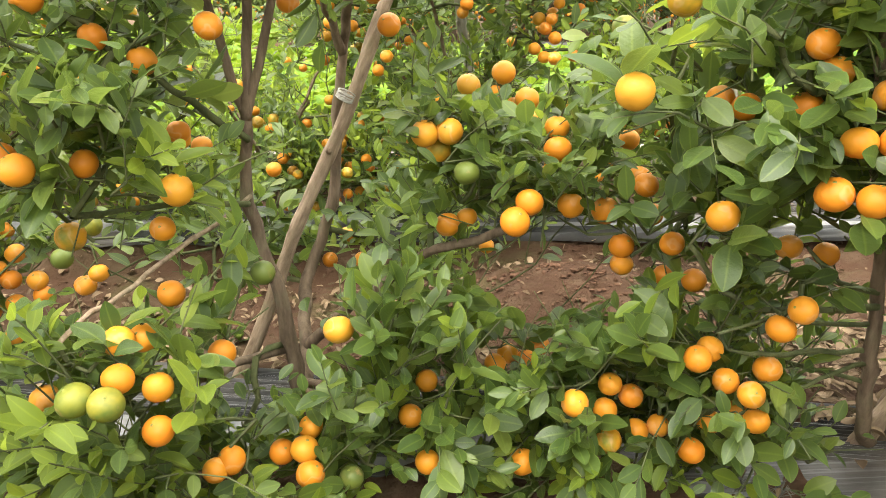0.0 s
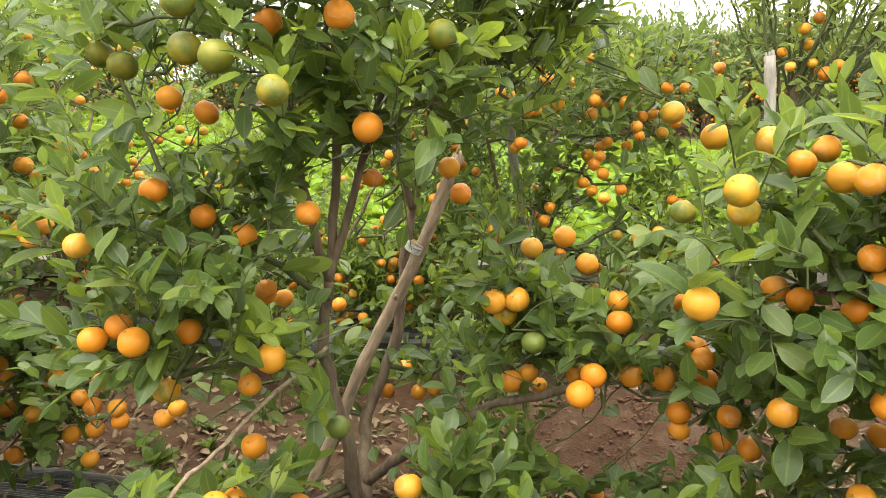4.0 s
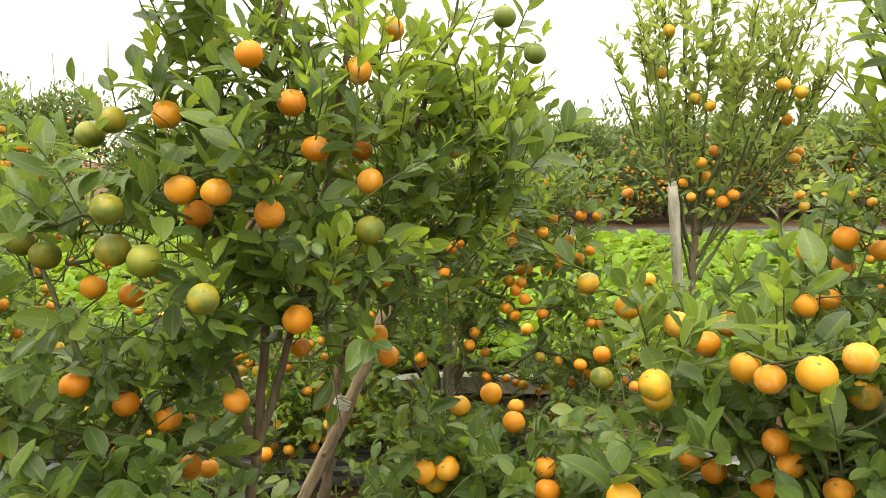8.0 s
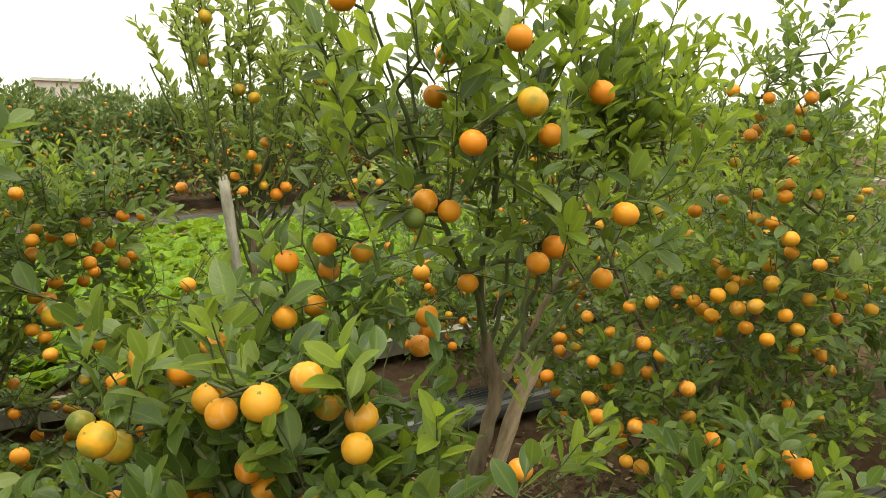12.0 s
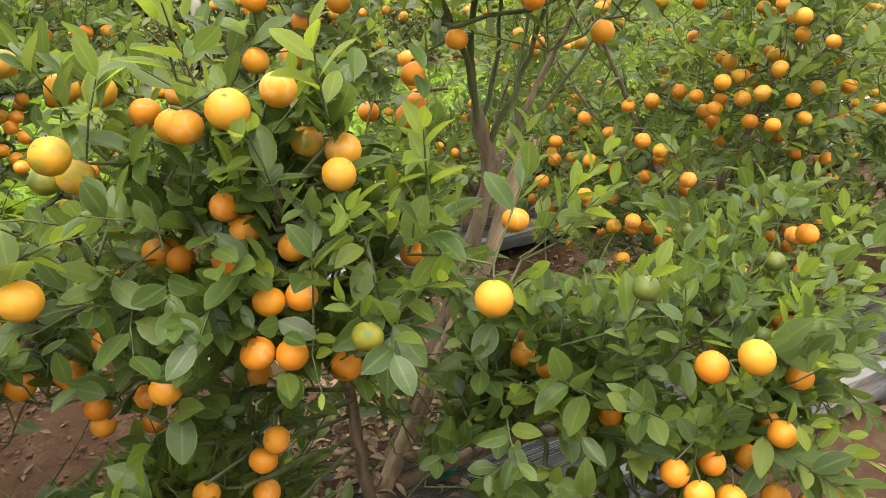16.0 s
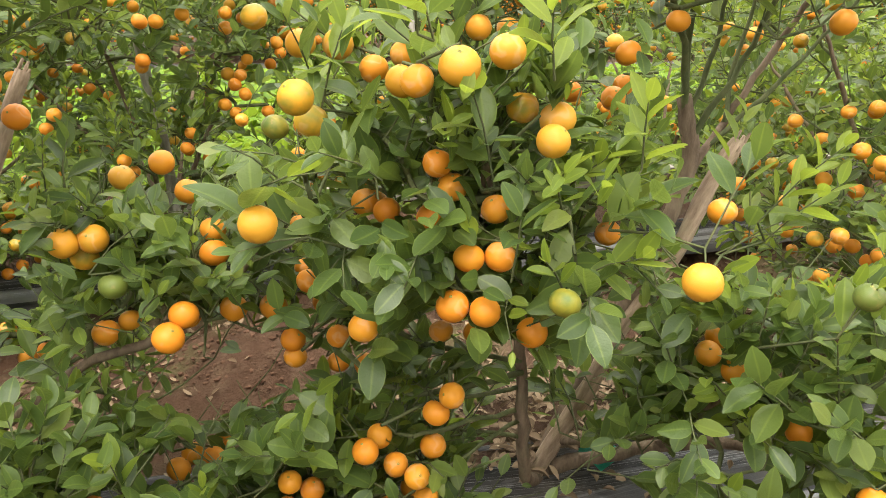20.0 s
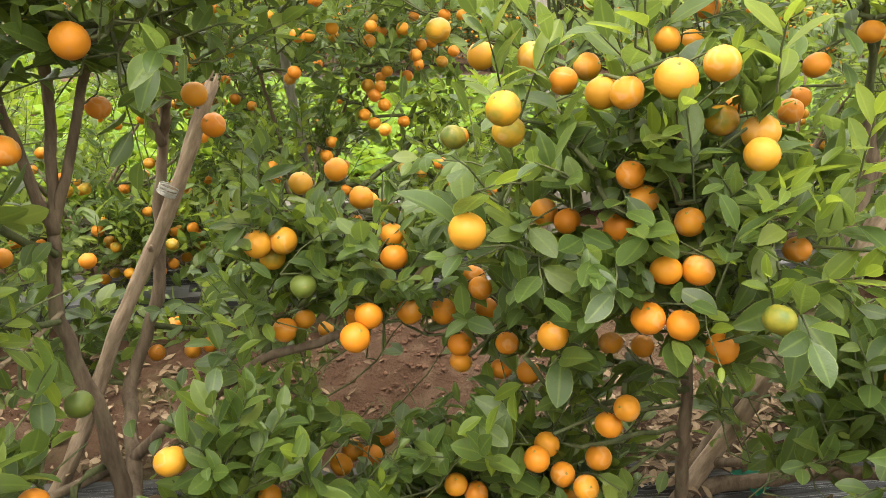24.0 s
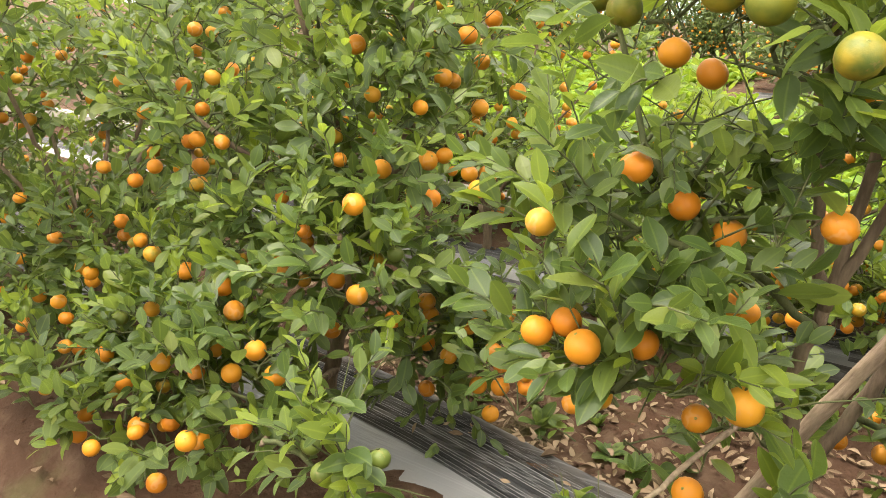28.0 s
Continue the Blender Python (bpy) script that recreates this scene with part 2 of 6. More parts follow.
SOIL = soil_material()
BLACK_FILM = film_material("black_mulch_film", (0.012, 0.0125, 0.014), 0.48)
# colour of the silver band, also of the glints painted on black pleats
SILVER_AND_GLINT_FILM = film_material("silver_and_glint_mulch_film", (0.15, 0.152, 0.155), 0.38)
TWINE = plain("pale_plastic_twine", (0.42, 0.40, 0.36), 0.6, 0.2, 200)
CONCRETE = plain("pale_concrete", (0.24, 0.22, 0.19), 0.9, 0.25, 20, 0.5, 0.01)
CLOD = plain("soil_clod", (0.098, 0.052, 0.033), 0.95, 0.35, 40, 0.8, 0.01)
# distance haze is mixed into the pink wall and window pane colours
PINK_WALL = plain("haze_paled_pink_render", (0.50, 0.43, 0.41), 0.9, 0.08, 0.6, 0.1)
GREY_WALL = plain("grey_render", (0.42, 0.42, 0.42), 0.9, 0.1, 0.6, 0.1)
HAZED_PANE = plain("haze_paled_window", (0.20, 0.21, 0.22), 0.2, 0.1, 2, 0.0)
# the hill's haze is put into its pale blue-green colour
HILL = plain("haze_tinted_wooded_hill", (0.22, 0.28, 0.25), 1.0, 0.3, 0.15, 0.2, 0.5)
BAMBOO = plain("dry_bamboo", (0.15, 0.14, 0.12), 0.7, 0.3, 15)
CALYX = plain("green_calyx", (0.22, 0.23, 0.07), 0.7, 0.2, 20)
GREEN_SCRAP = plain("green_plastic", (0.02, 0.30, 0.20), 0.4, 0.2, 40)


# ---- builders ----
def mesh_of(name, verts, faces, mats, index=None, uvs=None, smooth=True):
    me = bpy.data.meshes.new(name)
    me.from_pydata(verts.tolist() if isinstance(verts, np.ndarray) else verts, [], faces)
    for m in mats:
        me.materials.append(m)
    if index is not None:
        me.polygons.foreach_set("material_index", np.asarray(index, dtype=np.int32))
    if smooth:
        me.polygons.foreach_set("use_smooth", np.ones(len(me.polygons), dtype=bool))
    if uvs is not None:
        layer = me.uv_layers.new(name="UVMap")
        loops = np.empty(len(me.loops), dtype=np.int32)
        me.loops.foreach_get("vertex_index", loops)
        layer.data.foreach_set("uv", np.asarray(uvs, dtype=np.float32)[loops].ravel())
    me.update()
    return me


def part(name, me, parent, label="", place=None, kind=""):
    ob = new(name, me)
    ob.parent = parent
    if place is not None:
        ob.matrix_basis = place
    return tagged(ob, label, "", "", kind)


def thing(name, at, label, category, group="", kind=""):
    ob = new(name)
    ob.empty_display_size = 0.1
    ob.location = at
    return tagged(ob, label, category, group, kind)


def leaf_shape(rng, stations, widths, fold, droop, width):
    """A blade along +y, one unit long, folded at its midrib, with uv across and along."""
    verts, uvs, faces = [], [], []
    twist, wave = rng.uniform(-0.25, 0.25), rng.uniform(0, 6)
    for s, w in zip(stations, widths):
        zc = -droop * s * s
        for u in ((-1, 0, 1) if w > 0 else (0,)):
            x = u * w * width
            verts.append((x + 0.03 * math.sin(wave + 3 * s), s, zc + abs(x) * fold * (1.25 - 0.5 * s) + x * twist * s + 0.012 * math.sin(wave + 9 * s) * abs(u)))
            uvs.append((0.5 + 0.5 * u, s))
    n = len(stations)
    for i in range(n - 1):
        a, b = 3 * i, 3 * i + 3
        if widths[i + 1] > 0:
            faces += [(a, a + 1, b + 1, b), (a + 1, a + 2, b + 2, b + 1)]
        else:
            faces += [(a, a + 1, b), (a + 1, a + 2, b)]
    return np.array(verts), np.array(uvs), faces


_rng = random.Random(7)
FORMS = ((0.34, 0.10, 0.92), (0.20, 0.22, 1.02), (0.55, 0.05, 0.84), (0.26, -0.10, 0.96), (0.42, 0.32, 0.88), (0.14, 0.14, 1.06))
FINE = [leaf_shape(_rng, (0, 0.07, 0.13, 0.22, 0.34, 0.47, 0.60, 0.73, 0.85, 0.94, 1.0), (0.012, 0.018, 0.082, 0.168, 0.238, 0.270, 0.270, 0.234, 0.162, 0.082, 0.0), f, d, w) for f, d, w in FORMS]
MIDDLE = [leaf_shape(_rng, (0, 0.08, 0.17, 0.32, 0.50, 0.68, 0.83, 0.94, 1.0), (0.012, 0.020, 0.125, 0.228, 0.272, 0.252, 0.178, 0.085, 0.0), f, d, w) for f, d, w in FORMS]
SPARSE = [leaf_shape(_rng, (0, 0.45, 1.0), (0.03, 0.24, 0.0), f, d, w) for f, d, w in ((0.3, 0.1, 0.95), (0.15, 0.25, 1.05), (0.4, -0.05, 0.9))]
CURLED = [leaf_shape(_rng, (0, 0.15, 0.35, 0.6, 0.82, 1.0), (0.02, 0.12, 0.24, 0.27, 0.17, 0.0), f, d, w) for f, d, w in ((0.9, 0.25, 0.9), (0.5, 0.5, 0.7), (1.2, -0.2, 1.0), (-0.5, 0.3, 0.8), (0.7, -0.35, 0.6), (0.2, 0.15, 1.1))]
COARSE = [leaf_shape(_rng, (0, 0.12, 0.30, 0.54, 0.78, 1.0), (0.015, 0.06, 0.205, 0.262, 0.195, 0.0), f, d, w) for f, d, w in ((0.3, 0.1, 0.95), (0.15, 0.25, 1.05), (0.4, -0.05, 0.9))]
BROAD = [leaf_shape(_rng, (0, 0.25, 0.6, 0.86, 1.0), (0.03, 0.14, 0.42, 0.34, 0.0), f, d, w) for f, d, w in ((0.25, 0.25, 0.9), (0.4, 0.45, 1.0), (0.15, 0.1, 1.1))]


def unit(v):
    return v / (np.linalg.norm(v) + 1e-9)


def leaf_frame(d, n):
    """Columns: side, along, up."""
    d = unit(d)
    s = unit(np.cross(d, n))
    return np.column_stack((s, d, np.cross(s, d)))


def leaf_cloud(name, leaves, shapes, mats):
    """One mesh out of many leaves: (place, frame, length, shape, material index)."""
    vs, us, fs, ix, base = [], [], [], [], 0
    for p, m, ln, k, mi in leaves:
        v, u, f = shapes[k % len(shapes)]
        vs.append(v @ m.T * ln + p)
        us.append(u)
        fs += [tuple(i + base for i in q) for q in f]
        ix += [mi] * len(f)
        base += len(v)
    return mesh_of(name, np.concatenate(vs), fs, mats, ix, np.concatenate(us))


def tube(path, radii, sides=8, rough=0.0, rng=None, cap=True):
    """Verts and faces of a round rod along a path."""
    path = [np.asarray(p, float) for p in path]
    verts, faces = [], []
    ref = np.array((0.31, 0.87, 0.15))
    for i, p in enumerate(path):
        d = unit(path[min(i + 1, len(path) - 1)] - path[max(i - 1, 0)])
        a = unit(np.cross(d, ref))
        b = np.cross(d, a)
        for k in range(sides):
            w = 2 * math.pi * k / sides
            r = radii[i] * (1 + (rng.uniform(-rough, rough) if rng else 0))
            verts.append(p + r * (math.cos(w) * a + math.sin(w) * b))
    for i in range(len(path) - 1):
        for k in range(sides):
            a, b = i * sides + k, i * sides + (k + 1) % sides
            faces.append((a, b, b + sides, a + sides))
    if cap:
        faces += [tuple(range(sides))[::-1], tuple(range(len(verts) - sides, len(verts)))]
    return verts, faces


def smooth_path(pts, step):
    """Catmull-Rom through the points, about one sample a step."""
    pts = [np.asarray(p, float) for p in pts]
    out = []
    for i in range(len(pts) - 1):
        p0, p1, p2, p3 = pts[max(i - 1, 0)], pts[i], pts[i + 1], pts[min(i + 2, len(pts) - 1)]
        n = max(2, int(np.linalg.norm(p2 - p1) / step))
        for k in range(n):
            s = k / n
            out.append(0.5 * (2 * p1 + (p2 - p0) * s + (2 * p0 - 5 * p1 + 4 * p2 - p3) * s * s + (3 * p1 - p0 - 3 * p2 + p3) * s ** 3))
    return out + [pts[-1]]


def fruit_mesh(name, mat, rng, squash, seg=16, ring=10):
    """A slightly flattened orange, one unit across, with a dimple and a green button on top."""
    verts, faces, ix = [], [], []
    for i in range(ring + 1):
        a = math.pi * i / ring
        for k in range(seg):
            w = 2 * math.pi * k / seg
            r = 0.5 * (1 - 0.05 * math.exp(-(a / 0.32) ** 2) - 0.05 * math.exp(-((math.pi - a) / 0.25) ** 2)) * (1 + 0.012 * math.sin(3 * w + 2 * a + squash * 50))
            verts.append((r * math.sin(a) * math.cos(w), r * math.sin(a) * math.sin(w), r * math.cos(a) * squash))
    for i in range(ring):
        for k in range(seg):
            a, b = i * seg + k, i * seg + (k + 1) % seg
            faces.append((a, a + seg, b + seg, b))
            ix.append(0)
    base = len(verts)
    top = 0.45 * squash
    for r, z in ((0.058, top + 0.004), (0.050, top + 0.030), (0.024, top + 0.034), (0.015, top + 0.05)):
        for k in range(6):
            w = 2 * math.pi * k / 6
            rr = r * (1.25 if k % 2 and r > 0.05 else 1)
            verts.append((rr * math.cos(w), rr * math.sin(w), z))
    for i in range(3):
        for k in range(6):
            a, b = base + i * 6 + k, base + i * 6 + (k + 1) % 6
            faces.append((a, b, b + 6, a + 6))
            ix.append(1)
    return mesh_of(name, verts, faces, [mat, CALYX], ix)


FRUIT_MESH = {c: [fruit_mesh("fruit", m, _rng, q) for q in (0.90, 0.94, 0.98)] for c, m in FRUIT.items()}
LEAF_MESH = [[mesh_of("leaf", v, f, [mat], None, u) for v, u, f in FINE] for mat in (LEAF, YOUNG, YELLOWING)]


CLEAR, GROVE = [], []
AISLE = np.array((0.0, 0.0, 0.84))


def prune(points, radius, way, reach):
    """Keep the air before these points free of leaves, as far as the reach."""
    way = unit(np.array(way, float))
    CLEAR.extend((np.array(p, float), radius, way, reach) for p in points)


class Tree:
    """A citrus tree: stems as given, twigs grown to each spray of leaves and to each fruit."""

    def __init__(self, name, base, label, seed, group="citrus trees in rows", fine=True, front_leaves=300, open_side=(0, -1, 0.12), pale=False):
        self.pale, self.dense = pale, 1.65 if fine else 1.35
        self.base = np.array(base, float)
        self.ob = thing(name, base, label, "tree", group)
        self.rng = random.Random(seed)
        self.fine, self.front_leaves = fine, front_leaves
        self.nodes, self.up = [], []
        self.fruits, self.sprays, self.clumps = [], [], []
        self.facing = unit(np.array(open_side, float))

    def stem(self, pts, r0, r1, name="stem", wood=None):
        path = smooth_path(pts, 0.025)
        n = len(path)
        path = [p + (np.array([self.rng.gauss(0, 0.0016) for _ in range(3)]) if 0 < i < n - 1 else 0) for i, p in enumerate(path)]
        radii = [r0 + (r1 - r0) * i / (n - 1) for i in range(n)]
        knot = [1 + 0.16 * max(0.0, math.sin(i * 0.9 + r0 * 900)) ** 6 for i in range(n)]
        v, f = tube([p - self.base for p in path], [r * k for r, k in zip(radii, knot)], 9, 0.05, self.rng)
        part(name, mesh_of(name, v, f, [wood or (BARK if r0 > 0.006 else TWIG)]), self.ob)
        self.nodes += path[:: 2]
        return self

    def fruit(self, colour, pts, size=0.039, clear=True):
        for p in pts:
            p = np.array(p, float)
            self.fruits.append((colour, p, size * self.rng.uniform(0.93, 1.07)))
            if clear:
                prune([p], size * self.rng.choice((0.22, 0.36, 0.46, 0.50, 0.50)), AISLE - p, 0.34)
        return self

    def clump(self, c, r, sprays, young=0.15, up=0.6, leaf=0.062, length=0.098):
        c, r = np.array(c, float), np.array(r, float)
        self.clumps.append((c, r, sprays))
        for _ in range(int(sprays * self.dense)):
            d = unit(np.array([self.rng.gauss(0, 1) for _ in range(3)]))
            q = c + d * r * self.rng.random() ** 0.42
            way = unit(d * 0.75 + np.array((0, 0, up)) + np.array([self.rng.gauss(0, 0.35) for _ in range(3)]))
            high = max(0.0, (q[2] - c[2]) / (r[2] + 1e-6))
            self.sprays.append((q, way, length * self.rng.uniform(0.7, 1.35), self.rng.random() < young * (0.8 + 0.5 * high), leaf * 0.66 * self.rng.uniform(0.70, 1.38)))
        return self

    def shoot(self, a, b, leaf=0.055, young=True, n=4):
        """An upright leafy shoot from a to b, as sprays one above the other."""
        a, b = np.array(a, float), np.array(b, float)
        ln = np.linalg.norm(b - a)
        for i in range(n):
            s = i / n
            way = unit(unit(b - a) + np.array([self.rng.gauss(0, 0.12) for _ in range(3)]))
            self.sprays.append((a + (b - a) * s, way, ln / n * 1.15, young, leaf * (1.05 - 0.3 * s)))
        return self

    def spray(self, p, way, length=0.10, leaf=0.068, young=False):
        self.sprays.append((np.array(p, float), unit(np.array(way, float)), length, young, leaf))
        return self

    def random_fruit(self, count, colours=("ripe", "ripe", "ripe", "yellow", "turning"), size=0.037):
        weights = [s for _, _, s in self.clumps]
        for _ in range(count):
            c, r, _ = self.rng.choices(self.clumps, weights)[0]
            d = unit(np.array([self.rng.gauss(0, 1) for _ in range(3)]))
            d[2] -= 0.2
            p = c + d * r * self.rng.uniform(0.45, 1.0)
            if all(np.linalg.norm(p - q) > 0.042 for _, q, _ in self.fruits) and p[2] > 0.03:
                self.fruits.append((self.rng.choice(colours), p, size * self.rng.uniform(0.85, 1.1)))
                prune([p], size * 0.42, AISLE - p, 0.24)
        return self

    def hides(self, pts):
        P, R, D, L = self.pruned
        d = pts[:, None, :] - P[None]
        along = (d * D[None]).sum(2)
        off = np.linalg.norm(d - along[:, :, None] * D[None], axis=2)
        return ((along > -0.020) & (along < L) & (off < R + 0.035 * np.minimum(along, 0.35))).any(1)

    def crosses(self, p):
        P, R, D, L = self.pruned
        d = p[None] - P
        along = (d * D).sum(1)
        off = np.linalg.norm(d - along[:, None] * D, axis=1)
        return bool(((along > 0.004) & (along < 0.30) & (off < R + 0.004) & (R < 0.03)).any())

    def grow(self):
        rng = self.rng
        spots = np.array([q[0] for q in self.sprays] + [q[1] for q in self.fruits])
        lo, hi = spots.min(0) - 0.2, spots.max(0) + 0.2
        touch = [c for c in CLEAR if (np.minimum(c[0], c[0] + c[2] * c[3]) < hi).all() and (np.maximum(c[0], c[0] + c[2] * c[3]) > lo).all()]
        self.pruned = tuple(np.array([c[k] for c in touch]) for k in range(4))
        # twigs join the nearest wood that is already there
        for colour, p, size in self.fruits:
            for _ in range(rng.choice((1, 1, 2))):
                back = p - self.facing * 0.028 + np.array((rng.uniform(-0.025, 0.025), 0, rng.uniform(0.0, 0.03)))
                way = unit(self.facing * 0.12 + np.array((rng.uniform(-0.9, 0.9), rng.uniform(-0.1, 0.2), rng.uniform(-0.1, 0.9))))
                self.sprays.append((back, way, rng.uniform(0.06, 0.10), rng.random() < 0.15, 0.043 * rng.uniform(0.8, 1.25)))
        # leaves along each spray
        leaves = []
        stalks = []
        for q, way, length, young, size in self.sprays:
            tip = q + way * length
            bend = np.array((rng.gauss(0, 0.15), rng.gauss(0, 0.15), 0.25)) * length
            count = max(4, int(length / 0.0118))
            spin = rng.uniform(0, 6.28)
            mid = (q + tip) / 2 + bend * 0.2
            blades = []
            for i in range(count):
                s = 0.12 + 0.88 * i / (count - 1)
                at = (1 - s) ** 2 * q + 2 * s * (1 - s) * mid + s * s * tip
                spin += 2.4 + rng.gauss(0, 0.25)
                side = unit(np.cross(way, (0.3, 0.2, 0.9)))
                other = np.cross(way, side)
                out = math.cos(spin) * side + math.sin(spin) * other
                lean = (1.05 - 0.55 * s) * rng.uniform(0.75, 1.2)
                d = unit(way * math.cos(lean) + out * math.sin(lean) + np.array((0, 0, -0.12 if not young else 0.1)))
                up = unit(way * 0.75 + np.array((0, 0, 0.75)) + self.facing * 0.14 + np.array([rng.gauss(0, 0.28) for _ in range(3)]))
                ln = (0.82 if young else 0.92) * size * (0.72 + 0.5 * math.sin(math.pi * min(1, 0.25 + 0.7 * s))) * rng.uniform(0.82, 1.12)
                m = leaf_frame(d, up)
                m[:, 0] *= 0.80 if young else 0.93
                if at[2] + d[2] * ln < 0.012:
                    continue
                blades.append((at, m, ln, rng.randrange(6), 1 if young else 0))
            if not blades:
                continue
            hidden = self.hides(np.array([w[0] + w[1][:, 1] * w[2] * e for w in blades for e in (0.2, 0.45, 0.75, 1.0)])).reshape(-1, 4).any(1)
            blades = [w for w, h in zip(blades, hidden) if not h]
            if len(blades) > 2:
                leaves += blades
                stalks.append((q, mid, tip))
        wood = np.array(self.nodes)
        parent = [-1] * len(wood)
        pts = [p for p in wood]
        targets = [(s[0], i, "s") for i, s in enumerate(stalks)] + [(p + np.array((0, 0, size * 0.5)), i, "f") for i, (_, p, size) in enumerate(self.fruits)]
        targets.sort(key=lambda q: float(np.min(np.linalg.norm(wood - q[0], axis=1))))
        arr = np.zeros((len(pts) + len(targets) * 12, 3))
        arr[: len(pts)] = wood
        n = len(pts)
        ends = {}
        for q, i, kind in targets:
            dist = np.linalg.norm(arr[:n] - q, axis=1) + np.maximum(0, arr[:n, 2] - q[2]) * 0.7
            j = int(np.argmin(dist))
            start = arr[j].copy()
            gap = np.linalg.norm(q - start)
            k = min(8, max(1, int(gap / 0.045)))
            last = j
            sag = np.array((rng.gauss(0, 0.12), rng.gauss(0, 0.12), rng.uniform(-0.02, 0.16))) * gap
            for m in range(1, k + 1):
                s = m / k
                arr[n] = start + (q - start) * s + sag * math.sin(math.pi * s)
                parent.append(last)
                last = n
                n += 1
            ends[kind, i] = last
        load = np.zeros(n)
        for (kind, i), e in ends.items():
            load[e] += 1.0 if kind == "s" else 0.6
        first = len(wood)
        for e in range(n - 1, first - 1, -1):
            if parent[e] >= 0:
                load[parent[e]] += load[e]
        rad = 0.00105 * np.maximum(load, 0.5) ** 0.42
        vs, fs = [], []
        sides = 5 if self.fine else 4
        for e in range(first, n):
            a, b = arr[parent[e]], arr[e]
            if self.crosses((a + b) / 2) or self.crosses(a * 0.2 + b * 0.8) or self.crosses(a * 0.8 + b * 0.2):
                continue
            ra = min(rad[parent[e]], rad[e] * 1.5) if parent[e] >= first else rad[e] * 1.2
            v, f = tube([a - self.base, b - self.base], [ra, rad[e]], sides, cap=False)
            o = len(vs)
            vs += v
            fs += [tuple(x + o for x in q) for q in f]
        for a, b, c in stalks:
            if self.crosses(a) or self.crosses(b) or self.crosses(c):
                continue
            v, f = tube([a - self.base, b - self.base, c - self.base], [0.0013, 0.0011, 0.0007], 4, cap=False)
            o = len(vs)
            vs += v
            fs += [tuple(x + o for x in q) for q in f]
        part("twig_growth", mesh_of("twig_growth", vs, fs, [TWIG]), self.ob, "", None, "stuff")
        leaves.sort(key=lambda q: float(q[0] @ np.array((0, 1, 0)) + 0.15 * abs(q[0][0] - self.base[0])))
        near, rest = leaves[: self.front_leaves], leaves[self.front_leaves:]
        for at, m, ln, k, y in near:
            rot = Matrix(m.tolist()).to_4x4()
            part("leaf", LEAF_MESH[2 if self.pale else y][k], self.ob, "", Matrix.Translation(at - self.base) @ rot @ Matrix.Diagonal((ln, ln, ln, 1)))
        if rest:
            part("foliage", leaf_cloud("foliage", [(p - self.base, m, ln, k, y) for p, m, ln, k, y in rest], MIDDLE if self.fine else COARSE, [YELLOWING, YELLOWING] if self.pale else [LEAF, YOUNG]), self.ob, "", None, "stuff")
        for colour, p, size in self.fruits:
            turn = Euler((rng.gauss(-0.4, 0.3), rng.gauss(0, 0.3), rng.uniform(0, 6.28))).to_matrix().to_4x4()
            me = rng.choice(FRUIT_MESH[colour])
            part("fruit", me, self.ob, {"green": "unripe green fruit", "olive": "green fruit just starting to turn yellow", "turning": "half-green turning fruit"}.get(colour, ""),
                 Matrix.Translation(p - self.base) @ turn @ Matrix.Diagonal((size, size, size, 1)))
        return self.ob


# ---- ground: one sheet, with planted beds, furrows and a raised vegetable bed ----
def spread(lo, hi, near_lo, near_hi, step, outer):
    inner = np.arange(near_lo, near_hi + 1e-6, step)
    far = outer * (np.geomspace(1, 60, 14) - 1) / 59
    return np.concatenate((near_lo - far[:0:-1] * (near_lo - lo) / outer, inner, near_hi + far[1:] * (hi - near_hi) / outer))


def smoothstep(a, b, x):
    s = np.clip((x - a) / (b - a), 0, 1)
    return s * s * (3 - 2 * s)


def ground_height(x, y):
    z = -0.11 + 0.11 * smoothstep(0.55, 0.85, y) * (1 - smoothstep(1.22, 1.5, y))
    z += 0.11 * smoothstep(1.95, 2.2, y) + 0.10 * smoothstep(2.72, 2.78, y) - 0.06 * smoothstep(7.4, 7.8, y)
    z += 0.12 * np.exp(-(((x - 0.32) / 0.28) ** 2 + ((y - 1.72) / 0.22) ** 2))
    return z


gx, gy = spread(-400, 400, -3.2, 3.2, 0.03, 400), spread(-300, 900, -0.6, 3.0, 0.03, 900)
GX, GY = np.meshgrid(gx, gy)
GZ = ground_height(GX, GY)
calm = (np.abs(GX) < 3.3) & (GY > -0.7) & (GY < 3.1)
for i, j in zip(*np.nonzero(calm)):
    q = Vector((GX[i, j] * 9, GY[i, j] * 9, 0.3))
    GZ[i, j] += 0.018 * noise.noise(q) + 0.014 * noise.noise(q * 3.1)
nx = len(gx)
g_faces = [(i * nx + j, i * nx + j + 1, (i + 1) * nx + j + 1, (i + 1) * nx + j) for i in range(len(gy) - 1) for j in range(nx - 1)]
ground = new("ground", mesh_of("ground", np.column_stack((GX.ravel(), GY.ravel(), GZ.ravel())), g_faces, [SOIL]))
tagged(ground, "bare red-brown soil of orchard beds and furrows", "ground", kind="structure")


